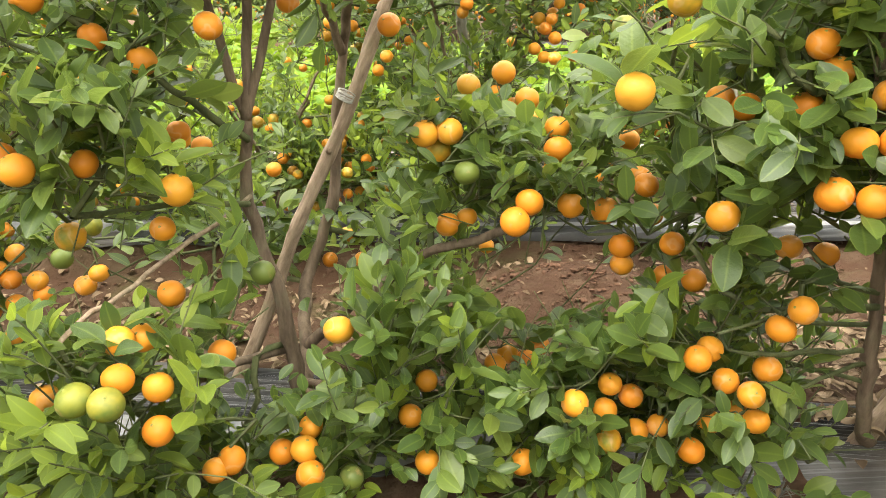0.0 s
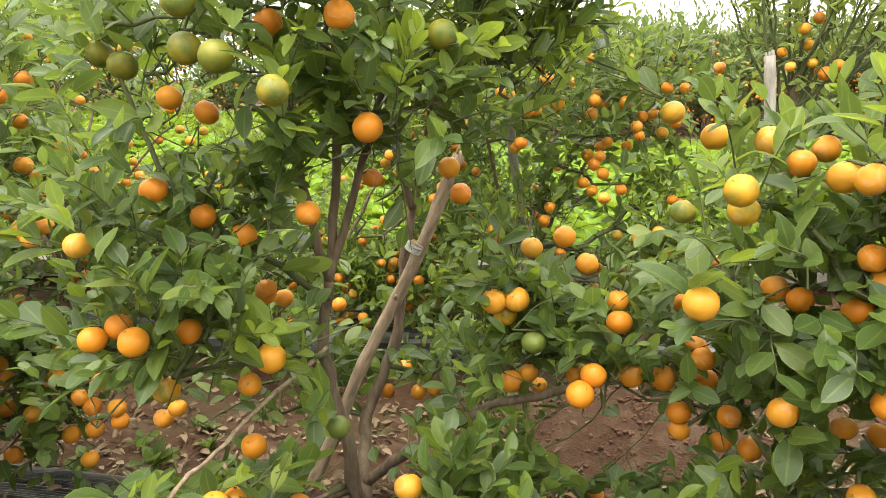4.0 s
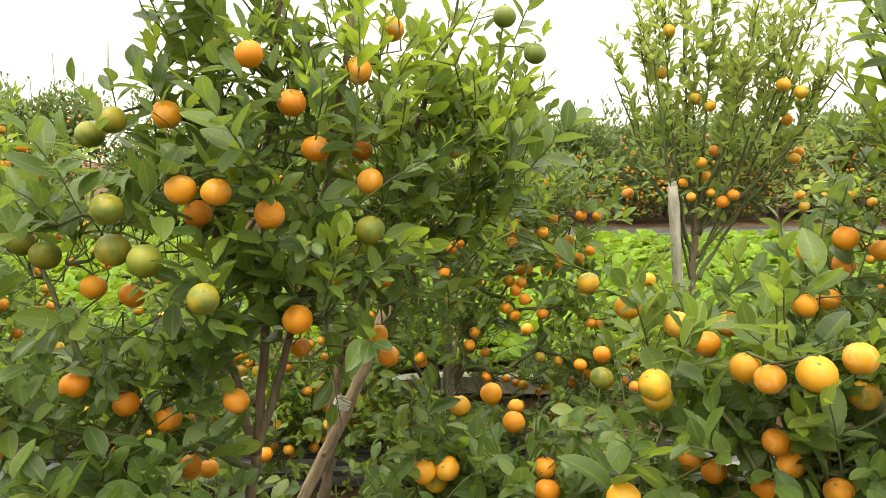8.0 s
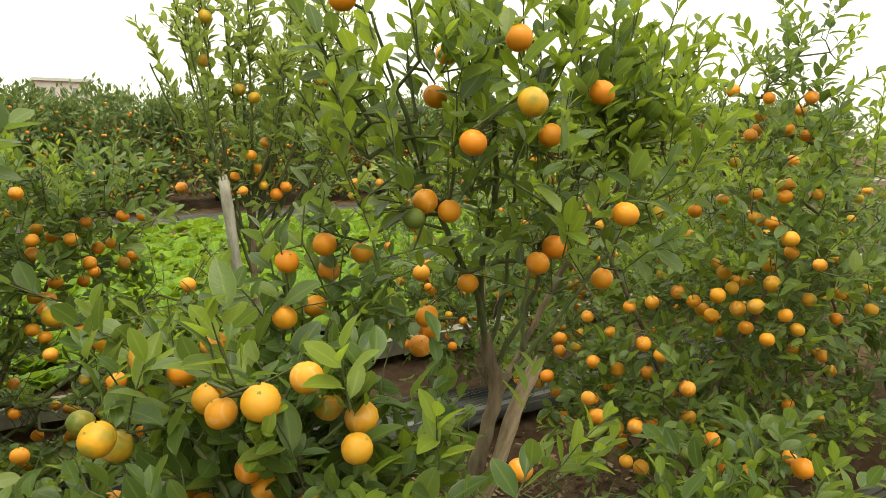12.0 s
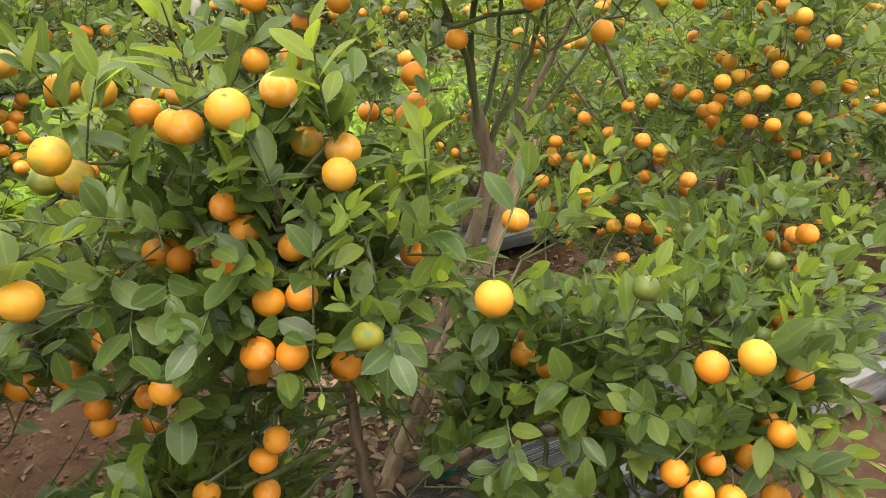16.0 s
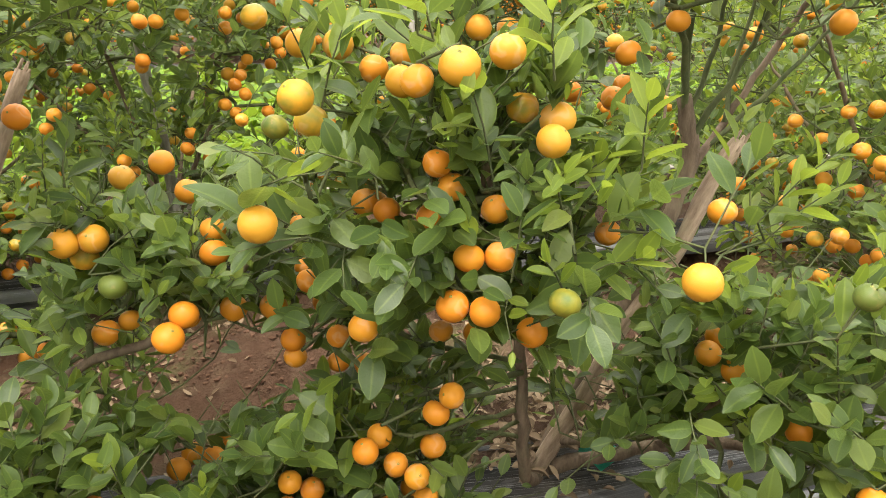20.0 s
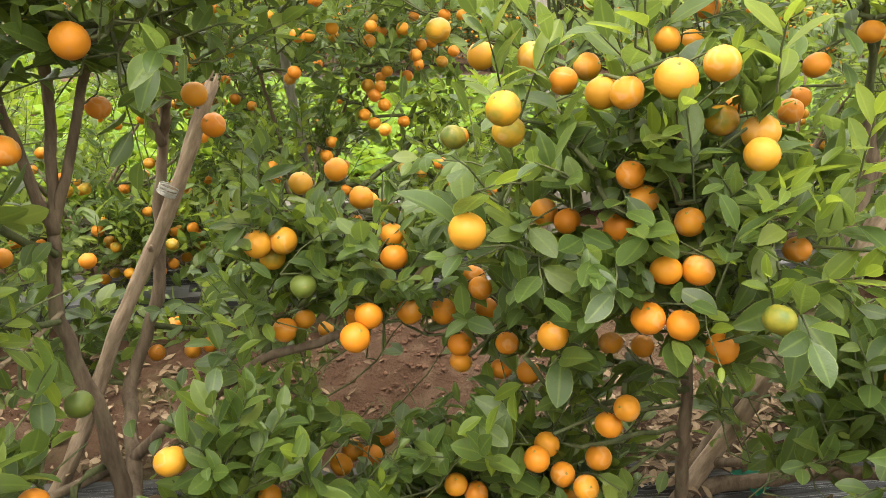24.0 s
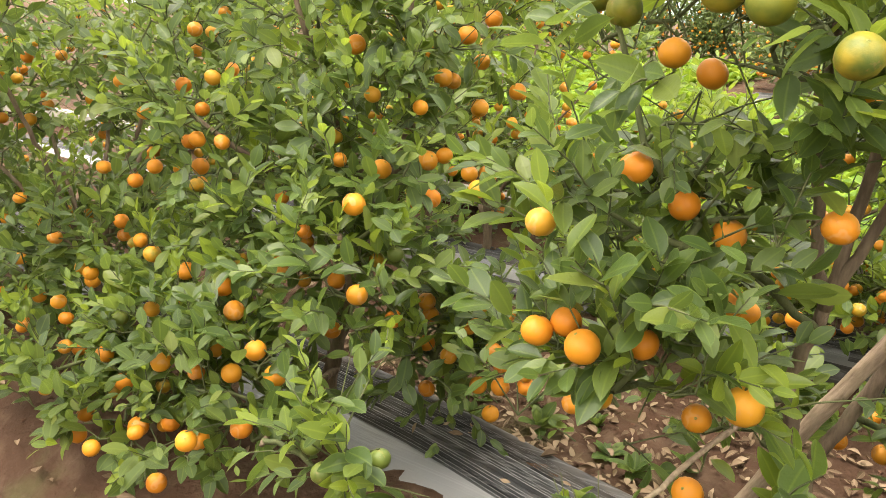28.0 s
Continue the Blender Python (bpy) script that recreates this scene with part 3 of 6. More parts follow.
def sheet(name, x0, x1, y0, width, slope, z, label, seed, nxs=260, ridges=22):
    """A strip of plastic mulch film: a dirty black hem, a smooth silver band, a fan of tight pleats with glints painted
    silver along them, and a rolled edge.
    """
    rng = random.Random(seed)
    heights = [rng.uniform(0.35, 1.0) for _ in range(ridges + 1)]
    gaps = [rng.uniform(0.6, 1.5) for _ in range(ridges)]
    total, crest = sum(gaps), [0.0]
    for g in gaps:
        crest.append(crest[-1] + g / total)
    rows = [(0.14 * k / 8, 0, "hem") for k in range(8)] + [(0.14 + 0.26 * k / 12, 0, "silver_band") for k in range(12)]
    for k in range(ridges):
        a, b = 0.40 + 0.50 * crest[k], 0.40 + 0.50 * crest[k + 1]
        rows += [(a, 0, "pleats"), (a + (b - a) * 0.45, heights[k], "pleats"), (a + (b - a) * 0.62, heights[k] * 0.9, "pleats")]
    rows += [(0.90 + 0.10 * k / 9, 0, "rolled_edge") for k in range(10)]
    n = len(rows)
    verts = []
    for i in range(nxs + 1):
        x = x0 + (x1 - x0) * i / nxs
        wob = 0.018 * math.sin(1.7 * x + seed) + 0.008 * math.sin(5.3 * x + 1)
        for v, rise, piece in rows:
            q = noise.noise(Vector((x * 3, v * 6, seed)))
            squeeze = 1 + 0.10 * math.sin(1.1 * x + seed) if piece == "pleats" else 1
            y = y0 + slope * x + width * ((0.65 + (v - 0.65) * squeeze if piece == "pleats" else v) - 0.5) + wob
            up = 0.0085 * rise * (0.75 + 0.5 * noise.noise(Vector((x * 2.5, v * 30, seed + 5)))) + 0.006 * q + 0.028 * math.sin(math.pi * v)
            if piece == "hem":
                up += 0.010 * noise.noise(Vector((x * 14, v * 40, seed)))
            if piece == "rolled_edge":
                up += 0.014 * math.sin(math.pi * (v - 0.90) / 0.10)
            verts.append((x, y, z + up - (0.025 if v in (0.0, 1.0) else 0)))
    root = thing(name, (0, 0, 0), label, "mulch film")
    for piece in ("hem", "silver_band", "pleats", "rolled_edge"):
        cols = [j for j in range(n) if rows[j][2] == piece]
        cols = cols + ([cols[-1] + 1] if cols[-1] + 1 < n else [])
        w = len(cols)
        vs = [verts[i * n + j] for i in range(nxs + 1) for j in cols]
        fs = [(i * w + j, (i + 1) * w + j, (i + 1) * w + j + 1, i * w + j + 1) for i in range(nxs) for j in range(w - 1)]
        # silver on the pleats is painted reflection; on the band it is silver film
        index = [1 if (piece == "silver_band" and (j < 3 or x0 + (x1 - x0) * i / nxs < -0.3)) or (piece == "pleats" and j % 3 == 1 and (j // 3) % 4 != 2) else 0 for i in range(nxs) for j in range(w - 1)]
        part(piece, mesh_of(piece, vs, fs, [BLACK_FILM, SILVER_AND_GLINT_FILM], index, smooth=piece != "pleats"), root)
    return root


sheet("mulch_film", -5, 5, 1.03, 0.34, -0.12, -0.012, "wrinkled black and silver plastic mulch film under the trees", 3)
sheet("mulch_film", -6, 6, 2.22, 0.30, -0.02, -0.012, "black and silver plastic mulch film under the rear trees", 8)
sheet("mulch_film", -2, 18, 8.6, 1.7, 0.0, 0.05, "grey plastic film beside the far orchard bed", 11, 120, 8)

bm = bmesh.new()
bmesh.ops.create_cube(bm, size=1.0)
for v in bm.verts:
    v.co = Vector((v.co.x * 14, v.co.y * 0.07, v.co.z * 0.07))
bmesh.ops.subdivide_edges(bm, edges=[e for e in bm.edges if abs(e.verts[0].co.x - e.verts[1].co.x) > 1], cuts=90)
for v in bm.verts:
    v.co += Vector((0, 0.008, 0.010)) * noise.noise(v.co * 3.0)
me = bpy.data.meshes.new("bed_edging")
bm.to_mesh(me)
bm.free()
me.materials.append(CONCRETE)
edging = new("bed_edging", me)
edging.location = (0, 2.73, 0.085)
tagged(edging, "pale concrete edging of the vegetable bed", "edging")


# ---- mustard greens ----
rng = random.Random(21)
leaves = []
y = 2.9
while y < 15.0:
    x = -5.0 - 0.5 * (y - 2.9)
    while x < (6.0 + 0.9 * (y - 2.9) if y < 7.5 else -2.4):
        px_, py_ = x + rng.uniform(-0.05, 0.05), y + rng.uniform(-0.05, 0.05)
        z0 = float(ground_height(np.array(px_), np.array(py_)))
        size = rng.uniform(0.075, 0.125) * (1 + 0.09 * (y - 2.9))
        for k in range(9):
            a, tilt = k * 2.4 + rng.uniform(-0.3, 0.3), rng.uniform(0.55, 1.25)
            d = np.array((math.cos(a) * math.cos(tilt), math.sin(a) * math.cos(tilt), math.sin(tilt)))
            up = unit(np.array((-math.cos(a) * 0.5, -math.sin(a) * 0.5, 0.9)) + np.array([rng.gauss(0, 0.2) for _ in range(3)]))
            leaves.append((np.array((px_, py_, z0)), leaf_frame(d, up), size * rng.uniform(0.7, 1.1), k, 0))
        x += 0.098 + 0.028 * (y - 2.9)
    y += 0.098 + 0.028 * (y - 2.9)
greens = new("mustard_greens", leaf_cloud("mustard_greens", leaves, BROAD, [SALAD]))
tagged(greens, "bright green leafy mustard greens filling the bed", "vegetables", kind="stuff")


# ---- front row ----
LABEL = "citrus tree with glossy green leaves and orange fruit"
a = Tree("citrus_tree", (-0.265, 1.08, -0.01), "multi-stemmed citrus tree full of small oranges, tied to a stake", 11, open_side=(0.22, -1, 0.05))
a.stem([(-0.252, 1.07, -0.03), (-0.258, 1.06, 0.08), (-0.268, 1.06, 0.19), (-0.276, 1.06, 0.262), (-0.296, 1.06, 0.33), (-0.308, 1.06, 0.395), (-0.301, 1.05, 0.467), (-0.288, 1.03, 0.535)], 0.0155, 0.0078, "trunk")
a.stem([(-0.256, 1.10, -0.02), (-0.268, 1.20, 0.10), (-0.277, 1.28, 0.17), (-0.244, 1.30, 0.25), (-0.211, 1.30, 0.352), (-0.197, 1.30, 0.49), (-0.175, 1.29, 0.62), (-0.13, 1.20, 0.80), (-0.05, 1.10, 1.0), (0.03, 1.03, 1.2)], 0.0135, 0.0035, "trunk")
a.stem([(-0.288, 1.03, 0.535), (-0.311, 1.04, 0.61), (-0.33, 1.0, 0.80), (-0.312, 1.0, 1.0), (-0.311, 1.0, 1.16)], 0.0075, 0.0035)
a.stem([(-0.288, 1.03, 0.53), (-0.272, 1.04, 0.69), (-0.262, 1.0, 0.82), (-0.25, 0.99, 1.0), (-0.22, 0.98, 1.22)], 0.0080, 0.0035)
a.stem([(-0.286, 1.03, 0.54), (-0.238, 1.04, 0.69), (-0.19, 1.02, 0.85), (-0.15, 1.0, 1.05), (-0.12, 1.0, 1.22)], 0.0070, 0.0035)
a.stem([(-0.178, 1.29, 0.60), (-0.21, 1.2, 0.78), (-0.19, 1.05, 0.97)], 0.008, 0.004)
a.stem([(-0.266, 1.18, 0.08), (-0.17, 1.12, 0.19), (-0.085, 1.06, 0.27), (-0.029, 1.04, 0.318), (0.072, 1.02, 0.35), (0.15, 0.97, 0.42), (0.2, 0.92, 0.5)], 0.011, 0.005, "limb")
a.stem([(-0.302, 1.04, 0.40), (-0.36, 0.95, 0.43), (-0.458, 0.9, 0.43), (-0.558, 0.88, 0.455)], 0.0048, 0.003, "limb")
a.stem([(-0.277, 1.06, 0.14), (-0.33, 0.98, 0.16), (-0.36, 0.85, 0.2), (-0.38, 0.72, 0.28)], 0.008, 0.004, "limb")
a.stem([(-0.277, 1.06, 0.15), (-0.31, 1.0, 0.155), (-0.305, 0.97, 0.10), (-0.345, 0.95, 0.02)], 0.006, 0.004, "limb")
a.stem([(-0.288, 1.03, 0.50), (-0.38, 0.95, 0.60), (-0.47, 0.9, 0.70), (-0.54, 0.92, 0.85)], 0.0055, 0.003, "limb")
a.stem([(-0.256, 1.09, 0.06), (-0.15, 0.98, 0.11), (-0.08, 0.9, 0.15)], 0.008, 0.004, "limb")
a.stem([(-0.30, 1.05, 0.41), (-0.335, 0.98, 0.385), (-0.358, 0.934, 0.379), (-0.384, 0.84, 0.365), (-0.408, 0.741, 0.358), (-0.43, 0.66, 0.345)], 0.0038, 0.0028, "dead_branch", STAKE)
a.fruit("green", [(0.105, 1.105, 1.205), (0.158, 1.127, 1.152), (0.028, 0.927, 0.471), (-0.648, 1.115, 0.288), (-0.259, 0.921, 0.334), (-0.135, 0.80, 0.081)], 0.036)
a.fruit("ripe", [(-0.280, 0.882, 0.666), (-0.376, 0.885, 0.320), (-0.301, 0.837, 0.254), (0.107, 0.880, 0.442), (0.151, 0.944, 0.497), (-0.322, 0.825, 0.947), (-0.224, 0.856, 0.915), (-0.100, 0.893, 0.954), (-0.193, 0.857, 0.780), (-0.476, 0.858, 0.699), (-0.435, 0.914, 0.654), (-0.389, 0.940, 0.622), (-0.172, 0.915, 0.996), (-0.202, 0.917, 1.056), (-0.242, 0.855, 1.109), (-0.359, 0.904, 1.040)], 0.037)
a.fruit("ripe", [(0.094, 1.151, 0.577), (0.087, 0.861, 0.422), (-0.083, 1.131, 0.653), (0.127, 1.107, 0.541), (0.001, 1.026, 0.366), (0.225, 0.964, 0.403), (-0.100, 1.078, 0.703), (-0.438, 0.842, 0.511), (-0.483, 0.779, 0.519), (-0.385, 0.912, 0.404), (-0.116, 0.947, 1.101), (-0.071, 1.081, 1.180), (-0.468, 0.914, 0.815), (-0.279, 0.819, 0.944), (-0.331, 0.923, 0.911), (-0.120, 1.063, 0.998)], 0.037)
a.fruit("ripe", [(-0.367, 0.705, 0.341), (-0.358, 0.672, 0.312), (-0.350, 0.730, 0.332), (-0.194, 0.841, 0.134), (-0.322, 0.667, 0.249), (0.097, 1.044, 0.134), (0.075, 1.014, 0.131), (-0.034, 0.925, 0.155), (-0.057, 0.88, 0.124), (-0.032, 0.82, 0.089), (0.099, 0.82, 0.087), (-0.195, 0.80, 0.127), (-0.231, 0.82, 0.109), (-0.288, 0.78, 0.126), (-0.186, 0.78, 0.102)], 0.037)
a.fruit("turning", [(-0.010, 1.015, 0.484), (0.230, 1.038, 0.790), (-0.505, 0.900, 0.399)])
a.fruit("ripe", [(-0.627, 1.132, 0.232), (-0.594, 1.122, 0.258)], 0.036)
a.fruit("olive", [(-0.630, 1.191, 0.321), (-0.283, 0.759, 0.827), (-0.571, 0.942, 0.872), (-0.531, 0.922, 0.857), (-0.406, 0.828, 0.875), (-0.359, 0.800, 0.865), (-0.420, 0.883, 1.032), (-0.468, 0.933, 1.016), (-0.399, 0.800, 0.926), (-0.100, 0.871, 0.892), (-0.353, 0.629, 0.307), (-0.385, 0.63, 0.312)])
a.fruit("yellow", [(-0.149, 0.866, 0.271), (0.185, 0.699, 0.605), (-0.029, 0.987, 0.513), (0.006, 0.99, 0.515), (-0.327, 0.832, 0.479)], 0.040)
a.fruit("ripe", [(0.153, 0.968, 0.522), (0.031, 1.055, 0.368), (-0.322, 0.684, 0.294), (0.290, 1.111, 0.474), (-0.542, 0.790, 0.517), (-0.517, 0.811, 0.527), (-0.439, 0.967, 0.793), (-0.220, 1.063, 0.689), (-0.390, 1.032, 0.513), (0.169, 0.928, 0.423)], 0.036)
a.fruit("ripe", [(0.080, 1.360, 0.210), (-0.145, 1.388, 0.185), (0.181, 1.410, 0.459), (0.334, 1.306, 0.599), (-0.18, 1.40, 0.17), (-0.21, 1.42, 0.22)], 0.033)
a.fruit("ripe", [(-0.479, 0.729, 0.254), (-0.305, 0.766, 0.121), (0.127, 1.037, 0.126), (0.154, 1.072, 0.134), (-0.248, 1.402, 0.170), (-0.352, 1.418, 0.363), (-0.378, 1.089, 0.481), (-0.393, 1.043, 0.501)], 0.034)
a.fruit("yellow", [(0.038, 1.139, 0.560), (-0.554, 0.803, 0.637), (0.034, 1.240, 1.002)], 0.037)
a.clump((-0.24, 0.96, 0.93), (0.20, 0.16, 0.15), 58, 0.25)
a.clump((-0.10, 0.98, 1.05), (0.16, 0.15, 0.14), 34, 0.85, 1.2, 0.056)
a.clump((-0.31, 0.97, 1.12), (0.11, 0.12, 0.10), 18, 0.3, 0.9)
a.clump((-0.44, 0.90, 0.86), (0.12, 0.11, 0.11), 30, 0.10)
a.clump((-0.46, 0.88, 0.62), (0.15, 0.13, 0.11), 40, 0.10)
a.clump((-0.16, 0.93, 0.78), (0.12, 0.11, 0.06), 16, 0.3)
a.clump((-0.43, 0.85, 0.50), (0.13, 0.10, 0.06), 26, 0.15)
a.clump((-0.38, 0.70, 0.27), (0.12, 0.10, 0.09), 34, 0.25)
a.clump((-0.28, 0.80, 0.11), (0.18, 0.10, 0.06), 30, 0.3)
a.clump((-0.10, 0.86, 0.20), (0.12, 0.10, 0.10), 30, 0.15)
a.clump((0.04, 0.90, 0.13), (0.13, 0.10, 0.09), 36, 0.12)
a.clump((0.10, 0.98, 0.43), (0.13, 0.12, 0.10), 42, 0.12)
a.clump((0.06, 1.05, 0.24), (0.14, 0.08, 0.08), 20, 0.1)
a.clump((-0.02, 1.05, 0.88), (0.13, 0.12, 0.13), 24, 0.9, 1.2, 0.056)
a.clump((0.03, 1.05, 0.96), (0.10, 0.10, 0.09), 24, 0.8, 1.0)
a.clump((-0.40, 0.72, 0.20), (0.16, 0.10, 0.08), 30, 0.25)
a.clump((-0.48, 0.84, 0.13), (0.13, 0.08, 0.06), 14, 0.25)
a.clump((-0.10, 0.88, 0.06), (0.15, 0.06, 0.05), 28, 0.2)
a.clump((-0.36, 0.86, 0.05), (0.14, 0.06, 0.05), 24, 0.25)
a.clump((-0.02, 1.07, 0.50), (0.09, 0.06, 0.08), 20, 0.2)
a.clump((-0.55, 0.86, 0.08), (0.12, 0.08, 0.05), 14, 0.35)
a.clump((-0.50, 0.76, 0.09), (0.12, 0.07, 0.06), 22, 0.45)
a.clump((-0.66, 0.92, 0.08), (0.10, 0.07, 0.06), 18, 0.3)
a.clump((-0.06, 1.36, 0.22), (0.13, 0.10, 0.10), 26, 0.2)
a.clump((-0.44, 1.32, 0.24), (0.12, 0.10, 0.10), 22, 0.2)
a.clump((-0.52, 0.90, 0.36), (0.10, 0.08, 0.05), 12, 0.2)
for p in ((-0.523, 0.940, 0.814), (-0.466, 0.951, 0.749), (-0.406, 0.955, 0.785), (-0.355, 0.943, 0.732), (-0.325, 0.951, 0.764), (-0.428, 0.955, 0.696)):
    a.clump(p, (0.06, 0.06, 0.05), 8, 0.15)
for p in ((0.022, 1.097, 1.055), (0.069, 1.114, 0.975), (-0.015, 1.078, 0.887), (0.106, 1.120, 1.039), (0.055, 1.153, 0.871)):
    a.clump(p, (0.07, 0.07, 0.06), 5, 0.95, 1.5, 0.056)
for s, e in (((-0.31, 1.0, 1.12), (-0.32, 0.98, 1.36)), ((-0.22, 0.98, 1.15), (-0.20, 0.98, 1.42)), ((-0.13, 1.0, 1.15), (-0.10, 0.98, 1.40)), ((0.0, 1.03, 1.1), (0.05, 1.02, 1.32)), ((0.07, 1.06, 1.02), (0.105, 1.12, 1.17)), ((0.09, 1.06, 1.03), (0.172, 1.12, 1.18)), ((0.11, 1.08, 1.0), (0.145, 1.12, 1.12)), ((0.03, 1.03, 1.02), (0.11, 1.08, 1.20)), ((0.05, 1.04, 0.98), (0.16, 1.1, 1.15)), ((-0.05, 1.0, 0.9), (0.06, 0.98, 1.08))):
    a.shoot(s, e, 0.046, True, 5)
a.spray((-0.25, 0.90, 0.29), (-0.2, -0.4, 0.8), 0.09, 0.055, True).spray((-0.18, 0.90, 0.22), (0.1, -0.5, 0.7), 0.08, 0.060).spray((0.02, 0.83, 0.23), (-0.1, -0.4, 0.9), 0.08, 0.055, True)
for p in ((-0.305, 0.85, 0.873), (-0.29, 0.84, 0.86), (-0.221, 0.85, 0.922), (-0.16, 0.85, 0.836), (-0.15, 0.84, 0.85)):
    a.shoot(np.array(p) - np.array((0, -0.02, 0.05)), np.array(p) + np.array((0.01, 0, 0.04)), 0.05, True, 2)
for p in ((-0.287, 0.920, 0.329), (-0.325, 0.850, 0.500), (-0.245, 0.720, 0.141), (-0.093, 0.860, 0.134), (-0.275, 0.650, 0.276), (-0.400, 0.620, 0.382), (-0.480, 0.720, 0.627), (-0.326, 0.820, 0.504), (-0.297, 0.850, 0.761), (-0.153, 0.850, 0.821), (-0.292, 0.820, 0.766), (-0.018, 1.000, 1.001), (0.053, 1.050, 1.010), (-0.053, 0.950, 0.826), (0.086, 1.100, 0.939), (0.287, 1.000, 0.811)):
    a.spray(p, (a.rng.uniform(-0.3, 0.3), -0.3, 0.8), 0.080, 0.055, True)
for p in ((-0.177, 0.870, 0.306), (-0.133, 0.870, 0.289), (-0.273, 0.730, 0.191), (-0.073, 0.880, 0.257), (-0.436, 0.750, 0.569), (-0.434, 0.800, 0.554), (-0.401, 0.820, 0.563), (-0.287, 0.750, 0.476), (-0.280, 0.780, 0.882)):
    a.spray(p, (a.rng.uniform(-0.3, 0.3), -0.3, 0.8), 0.080, 0.055, False)
for p in ((-0.483, 0.660, 0.330), (-0.460, 0.660, 0.338), (-0.442, 0.680, 0.333), (-0.434, 0.700, 0.329), (-0.332, 0.700, 0.280), (-0.291, 0.660, 0.300), (-0.342, 0.680, 0.307), (-0.298, 0.740, 0.287), (-0.309, 0.760, 0.321), (-0.297, 0.800, 0.364), (-0.280, 0.820, 0.387), (-0.435, 0.640, 0.323), (-0.364, 0.640, 0.297), (-0.389, 0.780, 0.308), (-0.434, 0.720, 0.355)):
    a.spray(p, (a.rng.uniform(-0.7, 0.5), -0.15, 0.75), 0.07, 0.052, a.rng.random() < 0.12)
for p in ((-0.149, 0.866, 0.271), (-0.259, 0.921, 0.334), (-0.376, 0.885, 0.320), (-0.301, 0.837, 0.254), (-0.327, 0.832, 0.479), (-0.280, 0.882, 0.666), (-0.438, 0.842, 0.511)):
    a.spray(np.array(p) + np.array((0.0, 0.035, -0.005)), (a.rng.uniform(-0.3, 0.3), -0.55, 0.6), 0.050, 0.066, False)
GROVE.append(a)

b = Tree("citrus_tree", (0.68, 0.97, -0.01), "spreading citrus tree with heavy low branches and a tall leafy top", 23, open_side=(-0.45, -1, 0.25))
b.stem([(0.68, 0.97, -0.03), (0.70, 0.97, 0.08), (0.79, 0.96, 0.28), (0.895, 0.95, 0.54), (0.872, 0.95, 0.684)], 0.018, 0.012, "trunk")
b.stem([(0.875, 0.95, 0.66), (0.84, 0.92, 0.75), (0.76, 0.88, 0.86), (0.68, 0.85, 1.0), (0.60, 0.83, 1.18)], 0.0060, 0.0020)
b.stem([(0.872, 0.95, 0.68), (0.85, 0.93, 0.80), (0.82, 0.85, 0.95), (0.78, 0.80, 1.15), (0.80, 0.78, 1.33)], 0.0060, 0.0020)
b.stem([(0.895, 0.95, 0.55), (0.976, 0.95, 0.664), (1.05, 0.93, 0.80), (1.10, 0.85, 0.95), (1.18, 0.80, 1.15)], 0.0067, 0.0020)
b.stem([(0.886, 0.95, 0.60), (0.93, 0.90, 0.74), (0.95, 0.84, 0.90), (0.98, 0.78, 1.10)], 0.0053, 0.0020)
b.stem([(0.88, 0.95, 0.62), (0.90, 0.93, 0.76), (0.89, 0.90, 0.90), (0.88, 0.86, 1.1)], 0.0045, 0.0015)
b.stem([(0.96, 0.95, 0.64), (0.99, 0.97, 0.78), (1.03, 0.95, 0.95)], 0.0045, 0.0015)
b.stem([(0.93, 0.95, 0.60), (1.02, 0.92, 0.70), (1.13, 0.90, 0.82), (1.22, 0.88, 0.95)], 0.0045, 0.0015)
b.stem([(0.68, 0.97, 0.0), (0.60, 0.88, 0.09), (0.577, 0.86, 0.20), (0.558, 0.85, 0.356), (0.50, 0.80, 0.50), (0.45, 0.75, 0.62), (0.42, 0.72, 0.72)], 0.012, 0.005, "limb")
b.stem([(0.565, 0.85, 0.30), (0.46, 0.82, 0.31), (0.355, 0.80, 0.336), (0.28, 0.77, 0.42)], 0.0048, 0.0028, "limb")
b.stem([(0.568, 0.86, 0.27), (0.48, 0.83, 0.285), (0.40, 0.80, 0.31), (0.33, 0.78, 0.30)], 0.0036, 0.0021, "limb")
b.stem([(0.574, 0.86, 0.21), (0.49, 0.82, 0.21), (0.42, 0.79, 0.20), (0.36, 0.80, 0.16)], 0.0036, 0.0021, "limb")
b.stem([(0.576, 0.86, 0.18), (0.48, 0.88, 0.20), (0.36, 0.90, 0.24)], 0.0036, 0.0021, "limb")
b.stem([(0.572, 0.86, 0.23), (0.47, 0.84, 0.24), (0.38, 0.80, 0.26)], 0.0042, 0.0028, "limb")
b.stem([(0.562, 0.85, 0.32), (0.42, 0.87, 0.36), (0.30, 0.86, 0.46), (0.25, 0.80, 0.62)], 0.0042, 0.0028, "limb")
b.stem([(0.69, 0.96, 0.03), (0.78, 0.92, 0.06), (0.90, 0.86, 0.10), (1.00, 0.72, 0.16), (1.05, 0.58, 0.27), (1.05, 0.52, 0.36)], 0.014, 0.005, "limb")
b.stem([(0.86, 0.88, 0.09), (0.95, 0.84, 0.16), (1.08, 0.76, 0.22), (1.15, 0.70, 0.38)], 0.008, 0.004, "limb")
b.stem([(0.70, 0.96, 0.08), (0.72, 0.82, 0.18), (0.74, 0.68, 0.30), (0.75, 0.58, 0.42)], 0.008, 0.004, "limb")
b.fruit("green", [(1.006, 0.558, 0.426), (0.753, 0.484, 0.544), (1.163, 0.732, 0.468), (0.642, 0.799, 0.914)], 0.031)
